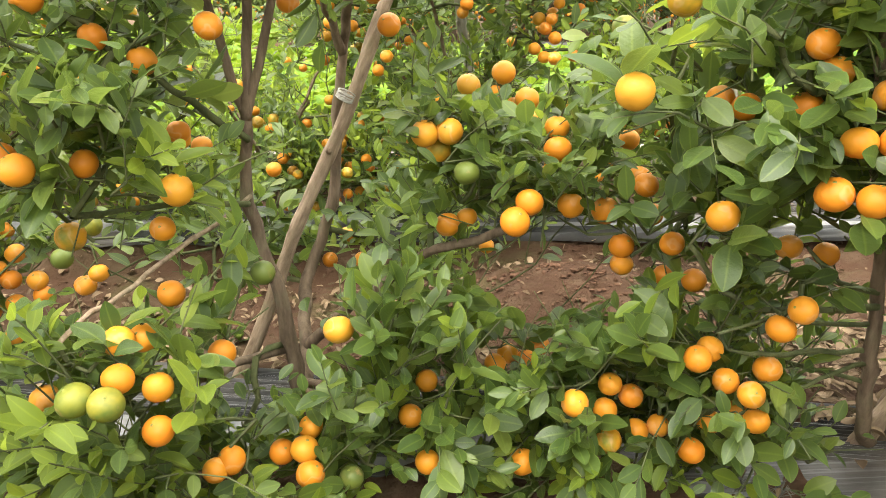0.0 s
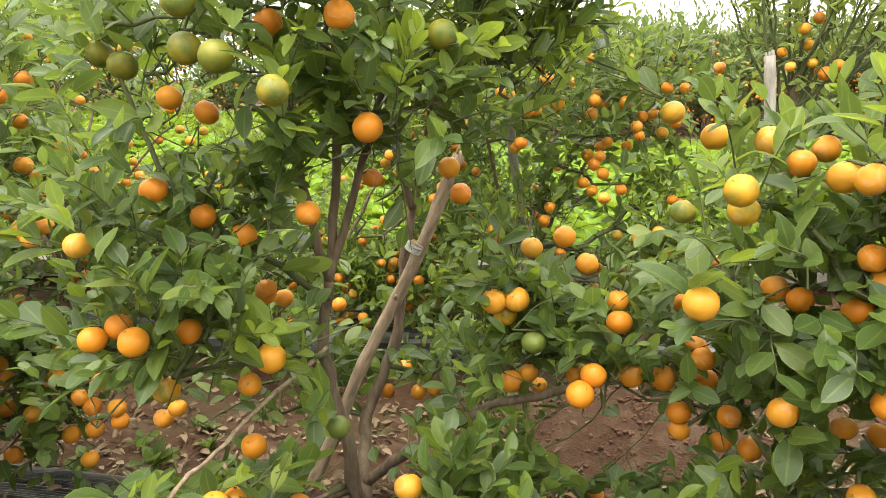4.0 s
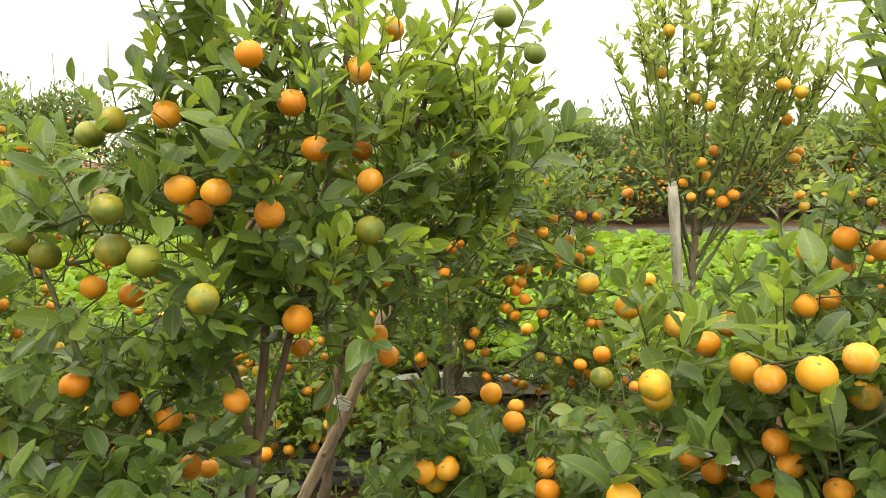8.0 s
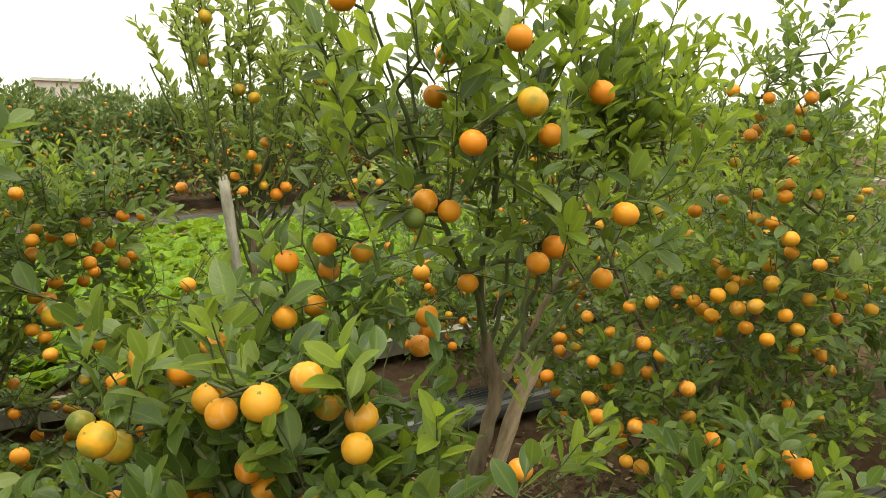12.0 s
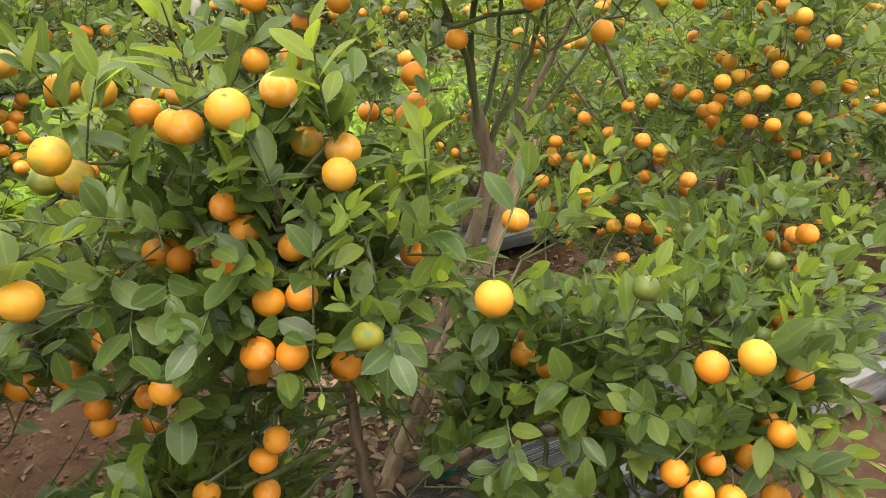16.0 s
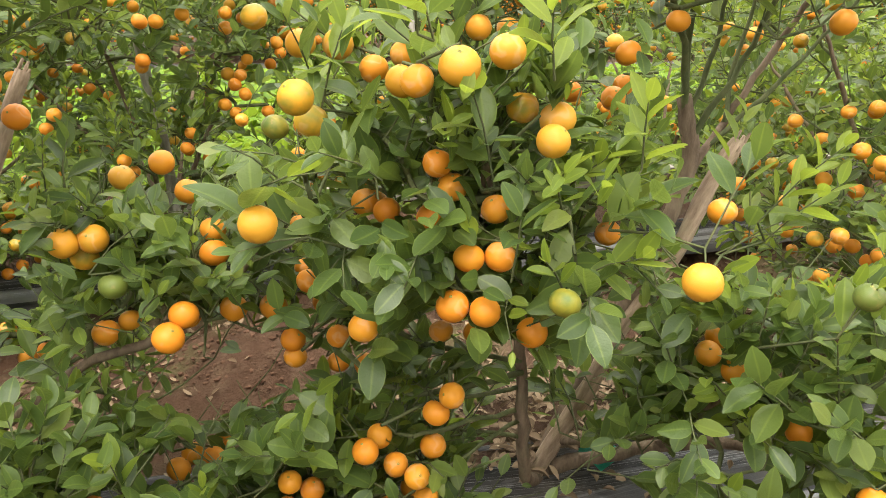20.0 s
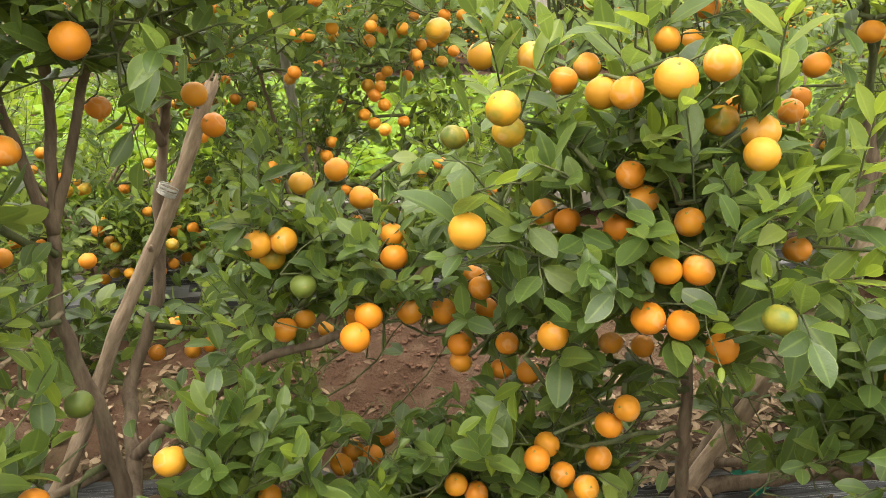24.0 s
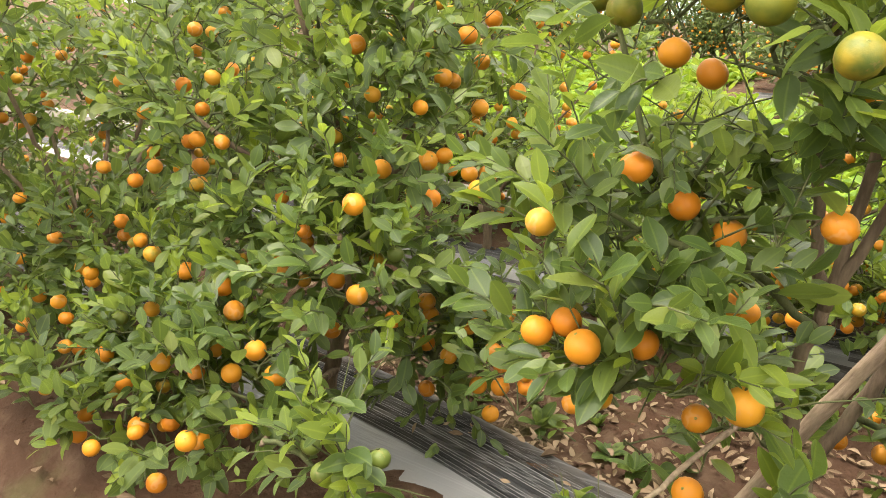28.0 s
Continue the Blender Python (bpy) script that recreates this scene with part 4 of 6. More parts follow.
b.fruit("ripe", [(0.295, 0.723, 0.469), (0.417, 0.758, 0.340), (0.309, 0.781, 0.265), (0.355, 0.798, 0.223), (0.303, 0.90, 0.375), (0.566, 0.921, 0.871), (0.724, 0.683, 1.141), (0.558, 0.828, 1.194), (0.653, 0.680, 1.015), (0.819, 0.729, 1.024), (0.864, 0.630, 0.921), (0.697, 0.796, 0.921), (0.484, 0.873, 0.785), (0.778, 0.979, 0.699), (0.407, 0.647, 0.505), (0.482, 0.678, 0.456), (0.779, 0.411, 0.308), (0.413, 0.812, 0.231), (0.786, 0.708, 0.392), (0.729, 0.676, 0.582), (1.080, 0.509, 0.407), (0.743, 0.951, 0.683), (0.313, 0.949, 0.309)], 0.0355)
b.fruit("ripe", [(0.818, 0.582, 0.313), (0.812, 0.433, 0.450), (0.996, 0.428, 0.378), (0.770, 0.439, 0.325), (1.002, 0.466, 0.292), (0.410, 0.760, 0.613), (0.400, 0.679, 0.555), (0.433, 0.671, 0.556), (0.394, 0.781, 0.573), (0.449, 0.722, 0.594), (0.374, 0.764, 0.223), (0.349, 0.930, 0.308), (0.391, 0.759, 0.642)], 0.0355)
b.fruit("ripe", [(0.733, 0.886, 1.081), (0.784, 0.931, 1.149), (0.904, 0.717, 1.083), (0.668, 0.812, 0.935), (0.834, 0.732, 0.867), (0.796, 0.724, 0.849), (0.966, 0.765, 0.801), (0.896, 1.192, 0.751), (0.783, 0.872, 0.797), (0.632, 0.935, 0.851), (0.587, 0.955, 0.826), (0.339, 0.821, 0.257), (0.304, 1.006, 0.383), (0.163, 0.80, 0.192), (0.393, 0.78, 0.174), (0.322, 0.80, 0.116), (0.22, 0.85, 0.19), (0.25, 0.85, 0.171), (0.213, 0.84, 0.156), (0.354, 0.83, 0.14), (0.292, 0.85, 0.122), (0.248, 0.95, 0.355), (0.25, 0.95, 0.327)], 0.0355)
b.fruit("ripe", [(0.358, 0.85, 0.564), (0.435, 0.85, 0.386)], 0.0355)
b.fruit("ripe", [(0.926, 0.400, 0.243), (1.057, 0.420, 0.161), (1.245, 0.450, 0.074), (0.828, 0.400, 0.285)], 0.0355)
b.fruit("turning", [(0.235, 0.752, 0.719), (0.697, 0.624, 1.061), (0.485, 0.741, 0.704)])
b.fruit("olive", [(0.452, 0.563, 0.544)], 0.033)
b.fruit("yellow", [(0.285, 1.008, 0.758), (0.303, 0.859, 0.765), (0.353, 0.769, 0.732), (0.377, 0.664, 0.756), (0.431, 0.674, 0.769), (0.483, 0.663, 0.680), (0.511, 0.707, 0.695), (0.552, 0.496, 0.579), (0.824, 0.389, 0.476)], 0.039)
b.clump((0.35, 0.80, 0.62), (0.17, 0.13, 0.12), 66, 0.12)
b.clump((0.52, 0.75, 0.58), (0.14, 0.14, 0.12), 48, 0.18)
b.clump((0.44, 0.78, 0.44), (0.16, 0.10, 0.08), 40, 0.10)
b.clump((0.36, 0.84, 0.22), (0.14, 0.09, 0.09), 44, 0.10)
b.clump((0.22, 0.86, 0.06), (0.16, 0.06, 0.05), 32, 0.15)
b.clump((0.44, 0.84, 0.08), (0.12, 0.06, 0.05), 26, 0.12)
b.clump((0.22, 0.87, 0.16), (0.10, 0.08, 0.09), 26, 0.12)
b.clump((0.24, 0.92, 0.42), (0.10, 0.10, 0.09), 28, 0.10)
b.clump((0.30, 0.96, 0.67), (0.12, 0.10, 0.07), 16, 0.60, 0.5)
b.clump((0.52, 0.92, 0.73), (0.12, 0.12, 0.07), 28, 0.30, 0.5)
b.clump((0.70, 0.80, 0.96), (0.18, 0.15, 0.13), 22, 0.75, 1.2)
b.clump((0.92, 0.78, 0.90), (0.17, 0.16, 0.13), 24, 0.65, 1.2)
b.clump((0.80, 0.80, 1.10), (0.20, 0.14, 0.08), 11, 0.85, 1.8)
b.clump((1.08, 0.80, 1.00), (0.13, 0.14, 0.12), 15, 0.8, 1.6)
for k in range(30):
    foot = np.array((0.58 + 0.0205 * k, 0.80 + 0.07 * math.sin(k * 2.4), 1.00 + 0.04 * math.cos(k * 1.7)))
    b.shoot(foot, foot + np.array((0.10 * (k - 13) / 15 + b.rng.uniform(-0.03, 0.03), b.rng.uniform(-0.04, 0.04), b.rng.uniform(0.15, 0.24) - 0.0035 * abs(k - 13))), 0.050, k % 3 != 0, 5)
b.clump((0.70, 0.72, 0.52), (0.11, 0.12, 0.12), 30, 0.3)
b.clump((0.74, 0.62, 0.36), (0.12, 0.12, 0.12), 34, 0.3)
b.clump((0.74, 0.80, 0.20), (0.12, 0.10, 0.09), 26, 0.15)
for p in ((0.673, 0.755, 0.251), (0.766, 0.761, 0.271), (0.606, 0.732, 0.231)):
    b.clump(p, (0.07, 0.06, 0.05), 10, 0.08)
b.clump((0.92, 0.52, 0.36), (0.16, 0.13, 0.11), 56, 0.22)
b.clump((1.12, 0.58, 0.38), (0.14, 0.13, 0.12), 46, 0.28)
b.clump((0.90, 0.50, 0.20), (0.18, 0.12, 0.09), 40, 0.18)
for s, e in (((0.58, 0.83, 1.1), (0.53, 0.82, 1.33)), ((0.70, 0.82, 1.12), (0.68, 0.82, 1.38)), ((0.78, 0.8, 1.2), (0.80, 0.78, 1.42)), ((0.88, 0.78, 1.12), (0.93, 0.78, 1.35)), ((1.0, 0.78, 1.08), (1.06, 0.77, 1.30)), ((1.08, 0.8, 1.05), (1.18, 0.8, 1.28))):
    b.shoot(s, e, 0.054, True, 5)
b.spray((0.45, 0.62, 0.53), (0.1, -0.5, 0.7), 0.07, 0.075).spray((0.18, 0.72, 0.56), (0.0, -0.2, 0.9), 0.07, 0.07).spray((0.27, 0.80, 0.70), (0.2, -0.3, 0.9), 0.09, 0.075, True)
for p in ((0.248, 0.660, 0.593), (0.564, 0.620, 0.655), (0.449, 0.550, 0.559), (0.548, 0.500, 0.611), (0.741, 0.500, 0.493), (0.340, 0.680, 0.784), (0.261, 0.720, 0.580), (0.356, 0.680, 0.778), (0.412, 0.680, 0.796), (0.409, 0.650, 0.801), (0.455, 0.620, 0.746)):
    b.spray(p, (b.rng.uniform(-0.3, 0.3), -0.3, 0.8), 0.080, 0.056, True)
for p in ((0.037, 0.800, 0.312), (0.422, 0.620, 0.547), (0.733, 0.550, 0.300), (0.179, 0.780, 0.140), (0.364, 0.780, 0.128), (0.472, 0.750, 0.298), (0.341, 0.620, 0.808)):
    b.spray(p, (b.rng.uniform(-0.3, 0.3), -0.3, 0.8), 0.080, 0.055, False)
b.fruit("ripe", [(0.270, 0.929, 0.449), (0.378, 0.667, 0.507), (0.490, 0.860, 0.371), (0.277, 0.987, 0.444), (0.339, 0.883, 0.568), (0.403, 0.924, 0.749), (0.348, 0.869, 0.736), (0.402, 0.773, 0.309), (0.754, 0.688, 0.381), (0.780, 0.663, 0.363), (0.913, 0.436, 0.288), (0.750, 1.087, 0.677), (0.551, 0.928, 0.781), (0.499, 0.896, 0.856), (0.347, 0.702, 0.739), (0.374, 0.964, 0.545)], 0.035)
b.fruit("ripe", [(0.397, 0.852, 0.139), (0.262, 0.852, 0.113), (0.911, 0.396, 0.343), (0.685, 0.466, 0.289), (0.832, 0.434, 0.316), (1.244, 0.574, 0.485), (0.709, 0.875, 0.754), (0.616, 0.744, 0.544), (0.111, 1.050, 0.367)], 0.0355)
b.fruit("turning", [(0.216, 0.822, 0.118)], 0.035)
b.fruit("olive", [(0.245, 1.000, 0.649)], 0.036)
b.fruit("turning", [(0.259, 0.803, 0.687)], 0.037)
b.fruit("green", [(1.098, 0.539, 0.482), (1.02, 0.50, 0.40)], 0.030)
GROVE.append(b)

i_ = Tree("citrus_tree", (-1.22, 1.15, -0.01), "dense citrus tree loaded with small oranges", 31, open_side=(0.75, -0.8, 0.30))
i_.stem([(-1.22, 1.15, -0.03), (-1.19, 1.16, 0.15), (-1.15, 1.22, 0.40), (-1.105, 1.30, 0.62), (-1.11, 1.30, 0.80), (-1.10, 1.30, 1.0)], 0.020, 0.005, "trunk")
i_.stem([(-1.18, 1.18, 0.20), (-1.05, 1.05, 0.35), (-0.98, 0.95, 0.50)], 0.010, 0.004, "limb")
i_.stem([(-1.19, 1.16, 0.10), (-1.10, 0.95, 0.14), (-0.96, 0.75, 0.22)], 0.009, 0.004, "limb")
i_.stem([(-1.15, 1.22, 0.38), (-1.35, 1.10, 0.55), (-1.45, 1.0, 0.66)], 0.010, 0.004, "limb")
i_.stem([(-1.20, 1.16, 0.12), (-1.32, 1.0, 0.20), (-1.42, 0.85, 0.24)], 0.009, 0.004, "limb")
i_.stem([(-1.14, 1.25, 0.45), (-1.25, 1.20, 0.70), (-1.30, 1.15, 0.95)], 0.010, 0.004, "limb")
i_.fruit("ripe", [(-0.950, 1.164, 0.525), (-0.988, 1.203, 0.584), (-0.974, 0.978, 0.547), (-0.988, 1.105, 0.295), (-1.020, 0.836, 0.280), (-1.060, 0.794, 0.188), (-1.017, 1.429, 0.753), (-0.892, 1.266, 0.564), (-0.976, 1.360, 0.669), (-1.037, 1.318, 0.725), (-0.989, 1.325, 0.808), (-0.969, 1.385, 0.839), (-0.936, 1.440, 0.699), (-1.036, 1.125, 0.573), (-0.994, 1.221, 0.292), (-0.969, 1.193, 0.114), (-1.133, 1.090, 0.237), (-1.081, 0.850, 0.301)], 0.037)
i_.fruit("ripe", [(-1.201, 0.72, 0.062), (-1.130, 0.76, 0.157), (-1.461, 0.80, 0.195), (-1.339, 0.78, 0.09), (-1.403, 0.80, 0.155), (-1.307, 0.82, 0.22), (-1.134, 0.84, 0.245), (-1.217, 0.90, 0.366), (-1.166, 0.88, 0.34), (-1.161, 1.20, 0.784), (-1.555, 1.10, 0.562), (-1.523, 1.10, 0.511), (-1.392, 0.95, 0.341), (-0.99, 1.23, 0.262)], 0.037)
i_.fruit("ripe", [(-0.793, 1.220, 0.261), (-0.812, 1.220, 0.209), (-0.763, 1.220, 0.207), (-0.834, 1.220, 0.229), (-0.813, 1.220, 0.160), (-0.863, 1.220, 0.146), (-0.759, 1.220, 0.179), (-0.831, 1.220, 0.093)], 0.036)
i_.clump((-0.84, 1.26, 0.26), (0.10, 0.08, 0.08), 22, 0.2)
i_.clump((-0.92, 1.22, 0.14), (0.10, 0.08, 0.08), 18, 0.15)
i_.fruit("green", [(-0.826, 0.72, 0.291), (-0.787, 0.70, 0.275), (-0.724, 0.74, 0.301), (-0.943, 1.05, 0.449), (-1.475, 0.85, 0.25)], 0.030)
i_.fruit("turning", [(-1.502, 0.95, 0.352)])
i_.clump((-1.08, 1.18, 0.62), (0.20, 0.16, 0.14), 58, 0.12)
i_.clump((-1.00, 1.02, 0.42), (0.16, 0.14, 0.13), 50, 0.12)
i_.clump((-1.25, 1.05, 0.45), (0.18, 0.15, 0.14), 56, 0.12)
i_.clump((-1.13, 0.84, 0.23), (0.13, 0.10, 0.10), 44, 0.18)
i_.clump((-1.35, 0.88, 0.22), (0.16, 0.12, 0.12), 48, 0.18)
i_.clump((-1.42, 1.05, 0.62), (0.15, 0.14, 0.12), 40, 0.15)
i_.clump((-1.05, 1.32, 0.84), (0.17, 0.14, 0.14), 44, 0.20)
i_.clump((-1.28, 1.18, 0.90), (0.16, 0.14, 0.16), 44, 0.25)
i_.clump((-0.80, 0.75, 0.27), (0.09, 0.05, 0.05), 24, 0.4)
i_.clump((-1.62, 0.80, 0.09), (0.20, 0.10, 0.08), 40, 0.15)
i_.clump((-0.98, 1.20, 0.20), (0.10, 0.10, 0.09), 24, 0.1)
i_.clump((-1.35, 0.78, 0.10), (0.22, 0.09, 0.06), 44, 0.25)
i_.spray((-0.72, 0.76, 0.24), (0.4, -0.2, 0.6), 0.09, 0.042, True).spray((-0.95, 1.02, 0.43), (0.1, -0.4, 0.8), 0.07, 0.06, True)
for p in ((-1.038, 1.000, 0.601), (-0.943, 1.050, 0.439), (-0.815, 0.720, 0.311), (-0.735, 0.740, 0.349)):
    i_.spray(p, (i_.rng.uniform(-0.3, 0.3), -0.3, 0.8), 0.070, 0.038, True)
i_.fruit("ripe", [(-0.969, 1.229, 0.592), (-1.167, 1.410, 0.424), (-0.906, 1.220, 0.569), (-0.838, 1.141, 0.565), (-0.995, 1.226, 0.197), (-0.901, 1.237, 0.255), (-1.088, 0.709, 0.197)], 0.035)
i_.random_fruit(40, size=0.033)
GROVE.append(i_)


def auto_tree(name, base, label, seed, spread_, height, sprays, fruits, fine=True, front=300, young=0.15, given=(), stems=6, leaf=0.06, low=0.18, open_side=(0, -1, 0.12), low_lobes=(), lobe_sprays=34, lobe_young=0.3):
    """A tree with a fan of stems and a loose crown in lobes about them."""
    t = Tree(name, base, label, seed, fine=fine, front_leaves=front, open_side=open_side)
    r, bx, by = t.rng, base[0], base[1]
    fork = base[2] + height * r.uniform(0.14, 0.2)
    t.stem([(bx, by, base[2] - 0.03), (bx + r.uniform(-0.02, 0.02), by, base[2] + fork * 0.5), (bx + r.uniform(-0.03, 0.03), by, fork)], 0.019, 0.014, "trunk")
    for k in range(stems):
        w = 2 * math.pi * (k + r.uniform(-0.3, 0.3)) / stems
        out = spread_ * r.uniform(0.55, 0.95)
        top = base[2] + height * r.uniform(0.5, 0.85)
        tip = (bx + out * math.cos(w), by + out * math.sin(w), top)
        t.stem([(bx, by, fork - 0.03), (bx + out * 0.35 * math.cos(w), by + out * 0.35 * math.sin(w), fork + (top - fork) * 0.4), tip], 0.0085, 0.003)
        t.clump(tip, (spread_ * 0.46, spread_ * 0.42, height * 0.16), sprays // (2 * stems), young, 0.7, leaf)
        t.clump((bx + out * 0.95 * math.cos(w + 0.5), by + out * 0.85 * math.sin(w + 0.5), base[2] + height * r.uniform(low, 0.42)), (spread_ * 0.42, spread_ * 0.38, height * 0.13), sprays // (2 * stems), young * 0.7, 0.5, leaf)
    for colour, pts in given:
        t.fruit(colour, pts, 0.034)
    for c in low_lobes:
        t.clump(c, (0.17, 0.12, 0.14), lobe_sprays, max(lobe_young, young), 0.6, leaf)
    t.random_fruit(fruits, size=0.034)
    for k in range(5):
        w = r.uniform(0, 6.28)
        s = np.array((bx + spread_ * 0.4 * math.cos(w), by + spread_ * 0.4 * math.sin(w), base[2] + height * 0.8))
        t.shoot(s, s + np.array((0.08 * math.cos(w), 0.08 * math.sin(w), height * 0.22)), leaf * 0.9, True, 3)
    GROVE.append(t)
    return t


auto_tree("citrus_tree", (1.72, 1.15, -0.01), "citrus tree with clusters of small oranges on arching branches", 41, 0.42, 1.10, 420, 125, young=0.5, leaf=0.054, given=(
    ("ripe", [(1.369, 1.169, 0.494), (1.300, 1.102, 0.515), (1.404, 1.048, 0.553), (1.228, 1.044, 0.461), (1.369, 1.191, 0.593), (1.396, 1.140, 0.561), (1.542, 1.143, 0.615), (1.649, 1.148, 0.629), (1.376, 1.098, 0.484), (1.310, 1.222, 0.541), (1.268, 1.221, 0.453), (1.371, 0.898, 0.497), (1.542, 0.971, 0.617), (1.483, 0.917, 0.681), (1.404, 0.998, 0.538), (1.284, 0.959, 0.412), (1.367, 0.662, 0.437)]),
    ("ripe", [(2.156, 1.15, 1.097), (2.048, 1.10, 0.955), (2.084, 1.15, 0.883), (1.998, 1.05, 0.76), (1.747, 1.10, 0.608), (1.684, 1.10, 0.585), (1.723, 1.10, 0.558), (1.584, 1.10, 0.642), (1.490, 1.10, 0.629), (1.531, 1.10, 0.49), (1.570, 1.05, 0.416), (1.447, 1.10, 0.332), (1.504, 1.10, 0.325)]),
    ("ripe", [(1.547, 1.025, 0.639), (1.610, 0.927, 0.587), (1.647, 1.109, 0.839), (1.818, 0.984, 1.038), (1.395, 0.849, 0.397), (1.219, 1.006, 0.434), (1.447, 1.131, 0.618), (1.788, 1.224, 0.754)]),
    ("turning", [(1.908, 1.10, 0.846), (1.901, 1.20, 0.807)])), open_side=(-0.9, -0.7, 0.2), lobe_sprays=13, low_lobes=((1.807, 1.056, 1.111), (1.883, 1.020, 1.153), (1.823, 0.970, 0.947), (1.763, 1.060, 0.944), (1.718, 0.948, 0.767), (1.662, 1.041, 0.812)))
auto_tree("citrus_tree", (-2.05, 1.12, -0.01), "bushy citrus tree covered in small oranges", 43, 0.46, 1.05, 520, 90, low=0.08, given=(
    ("ripe", [(-1.712, 0.85, 0.223), (-1.658, 0.90, 0.288), (-1.508, 0.75, 0.02), (-1.524, 0.78, 0.05), (-1.90, 0.85, 0.11), (-1.672, 0.83, 0.135), (-1.859, 0.88, 0.187), (-1.69, 0.85, 0.19), (-1.891, 0.95, 0.309), (-1.615, 1.05, 0.505), (-1.817, 1.05, 0.474), (-2.143, 1.0, 0.353), (-1.686, 1.0, 0.377), (-1.585, 0.98, 0.358), (-2.084, 0.95, 0.213), (-1.628, 1.15, 0.674), (-1.788, 1.15, 0.595), (-1.639, 1.2, 0.793), (-1.694, 1.05, 0.461), (-2.24, 1.0, 0.281), (-2.353, 1.2, 0.578), (-2.444, 1.2, 0.646)]),), open_side=(0.85, -0.5, 0.3))
auto_tree("citrus_tree", (3.35, 1.1, -0.01), LABEL, 46, 0.46, 1.1, 300, 60, False, 80)
auto_tree("citrus_tree", (2.5, 1.1, -0.01), LABEL, 45, 0.48, 1.15, 400, 90, False, 120)
auto_tree("citrus_tree", (-3.0, 1.1, -0.01), LABEL, 47, 0.45, 1.15, 300, 50, False, 120)

# ---- rear row ----
auto_tree("citrus_tree", (0.08, 2.25, 0.0), "rear citrus tree with many small oranges and dark leaves", 51, 0.46, 0.98, 760, 105, False, 150, 0.22, low=0.06, lobe_young=0.6, low_lobes=((-0.22, 2.0, 0.20), (0.02, 1.98, 0.18), (0.45, 2.05, 0.22), (0.50, 1.98, 0.40), (0.66, 2.0, 0.34), (0.60, 2.05, 0.55)), given=(
    ("ripe", [(0.364, 2.104, 0.758), (0.145, 2.069, 0.420), (0.423, 2.099, 0.729), (0.473, 2.496, 0.905), (0.052, 2.017, 0.645), (0.299, 1.984, 0.576), (0.317, 2.166, 0.633), (0.260, 1.982, 0.743), (0.157, 1.900, 0.776), (0.066, 1.75, 0.762), (0.266, 1.761, 0.543), (0.228, 2.488, 0.534), (0.462, 2.133, 0.734), (-0.154, 1.962, 0.538), (-0.181, 2.000, 0.498), (0.358, 2.014, 0.526), (-0.306, 1.993, 0.626), (0.549, 1.655, 0.688), (0.373, 1.62, 0.485), (0.552, 1.739, 0.387), (0.103, 1.670, 0.839), (0.237, 1.95, 0.894), (0.111, 1.90, 0.871), (0.345, 1.95, 0.776), (0.291, 2.0, 0.624), (0.397, 2.0, 0.681), (0.388, 2.0, 0.706), (0.140, 2.0, 0.437), (0.190, 2.0, 0.34), (0.275, 2.0, 0.600), (0.310, 2.0, 0.664), (0.273, 2.0, 0.525)]),
    ("ripe", [(0.155, 2.0, 0.476), (0.246, 2.0, 0.548), (0.097, 1.90, 0.758), (0.260, 1.95, 0.780), (0.495, 2.0, 0.717), (0.491, 2.1, 0.811), (0.543, 2.1, 0.81), (0.060, 1.9, 0.669), (-0.008, 1.9, 0.431)])))

f = Tree("citrus_tree", (0.87, 2.15, 0.0), "tall thin citrus tree with pale yellowing leaves beside a grey stake", 53, pale=True, fine=False, front_leaves=150)
f.stem([(0.89, 2.15, -0.03), (0.875, 2.15, 0.35), (0.868, 2.15, 0.62), (0.875, 2.15, 0.84)], 0.016, 0.009, "trunk")
for k in range(19):
    w = k * 2.4
    out = 0.10 + 0.24 * math.sqrt((k + 0.5) / 19)
    tip = np.array((0.97 + out * 1.12 * math.cos(w), 2.15 + out * 0.6 * math.sin(w), 1.57 - 0.32 * (k / 18) + f.rng.uniform(-0.05, 0.06)))
    low = np.array((0.866 + 0.01 * (k % 3), 2.15, 0.60 + 0.07 * (k % 4)))
    bend = low + (tip - low) * np.array((0.55, 0.55, 0.40))
    f.stem([low, bend, tip - np.array((0, 0, 0.08))], 0.0052, 0.002)
    mid = bend + (tip - bend) * 0.25
    f.shoot(mid, tip, 0.052, True, 5)
    for m in range(5):
        p = bend + (tip - bend) * f.rng.uniform(0.0, 0.8)
        f.shoot(p, p + np.array((f.rng.uniform(-0.09, 0.09), f.rng.uniform(-0.06, 0.06), f.rng.uniform(0.10, 0.17))), 0.050, m < 4, 3)
f.clump((1.0, 2.15, 0.93), (0.28, 0.14, 0.14), 38, 0.5, 1.2, 0.055)
f.fruit("ripe", [(0.934, 2.102, 0.851), (1.165, 2.174, 1.105), (0.960, 2.086, 0.874), (1.249, 2.243, 1.006), (1.354, 2.400, 0.854), (0.70, 2.3, 0.87)])
f.fruit("turning", [(0.740, 2.088, 1.362), (0.761, 2.189, 1.251), (0.836, 2.107, 1.164), (0.864, 2.062, 1.140), (1.050, 1.998, 1.197), (1.103, 1.995, 1.175)])
f.random_fruit(10, ("turning", "yellow", "ripe", "green"), 0.033)
GROVE.append(f)

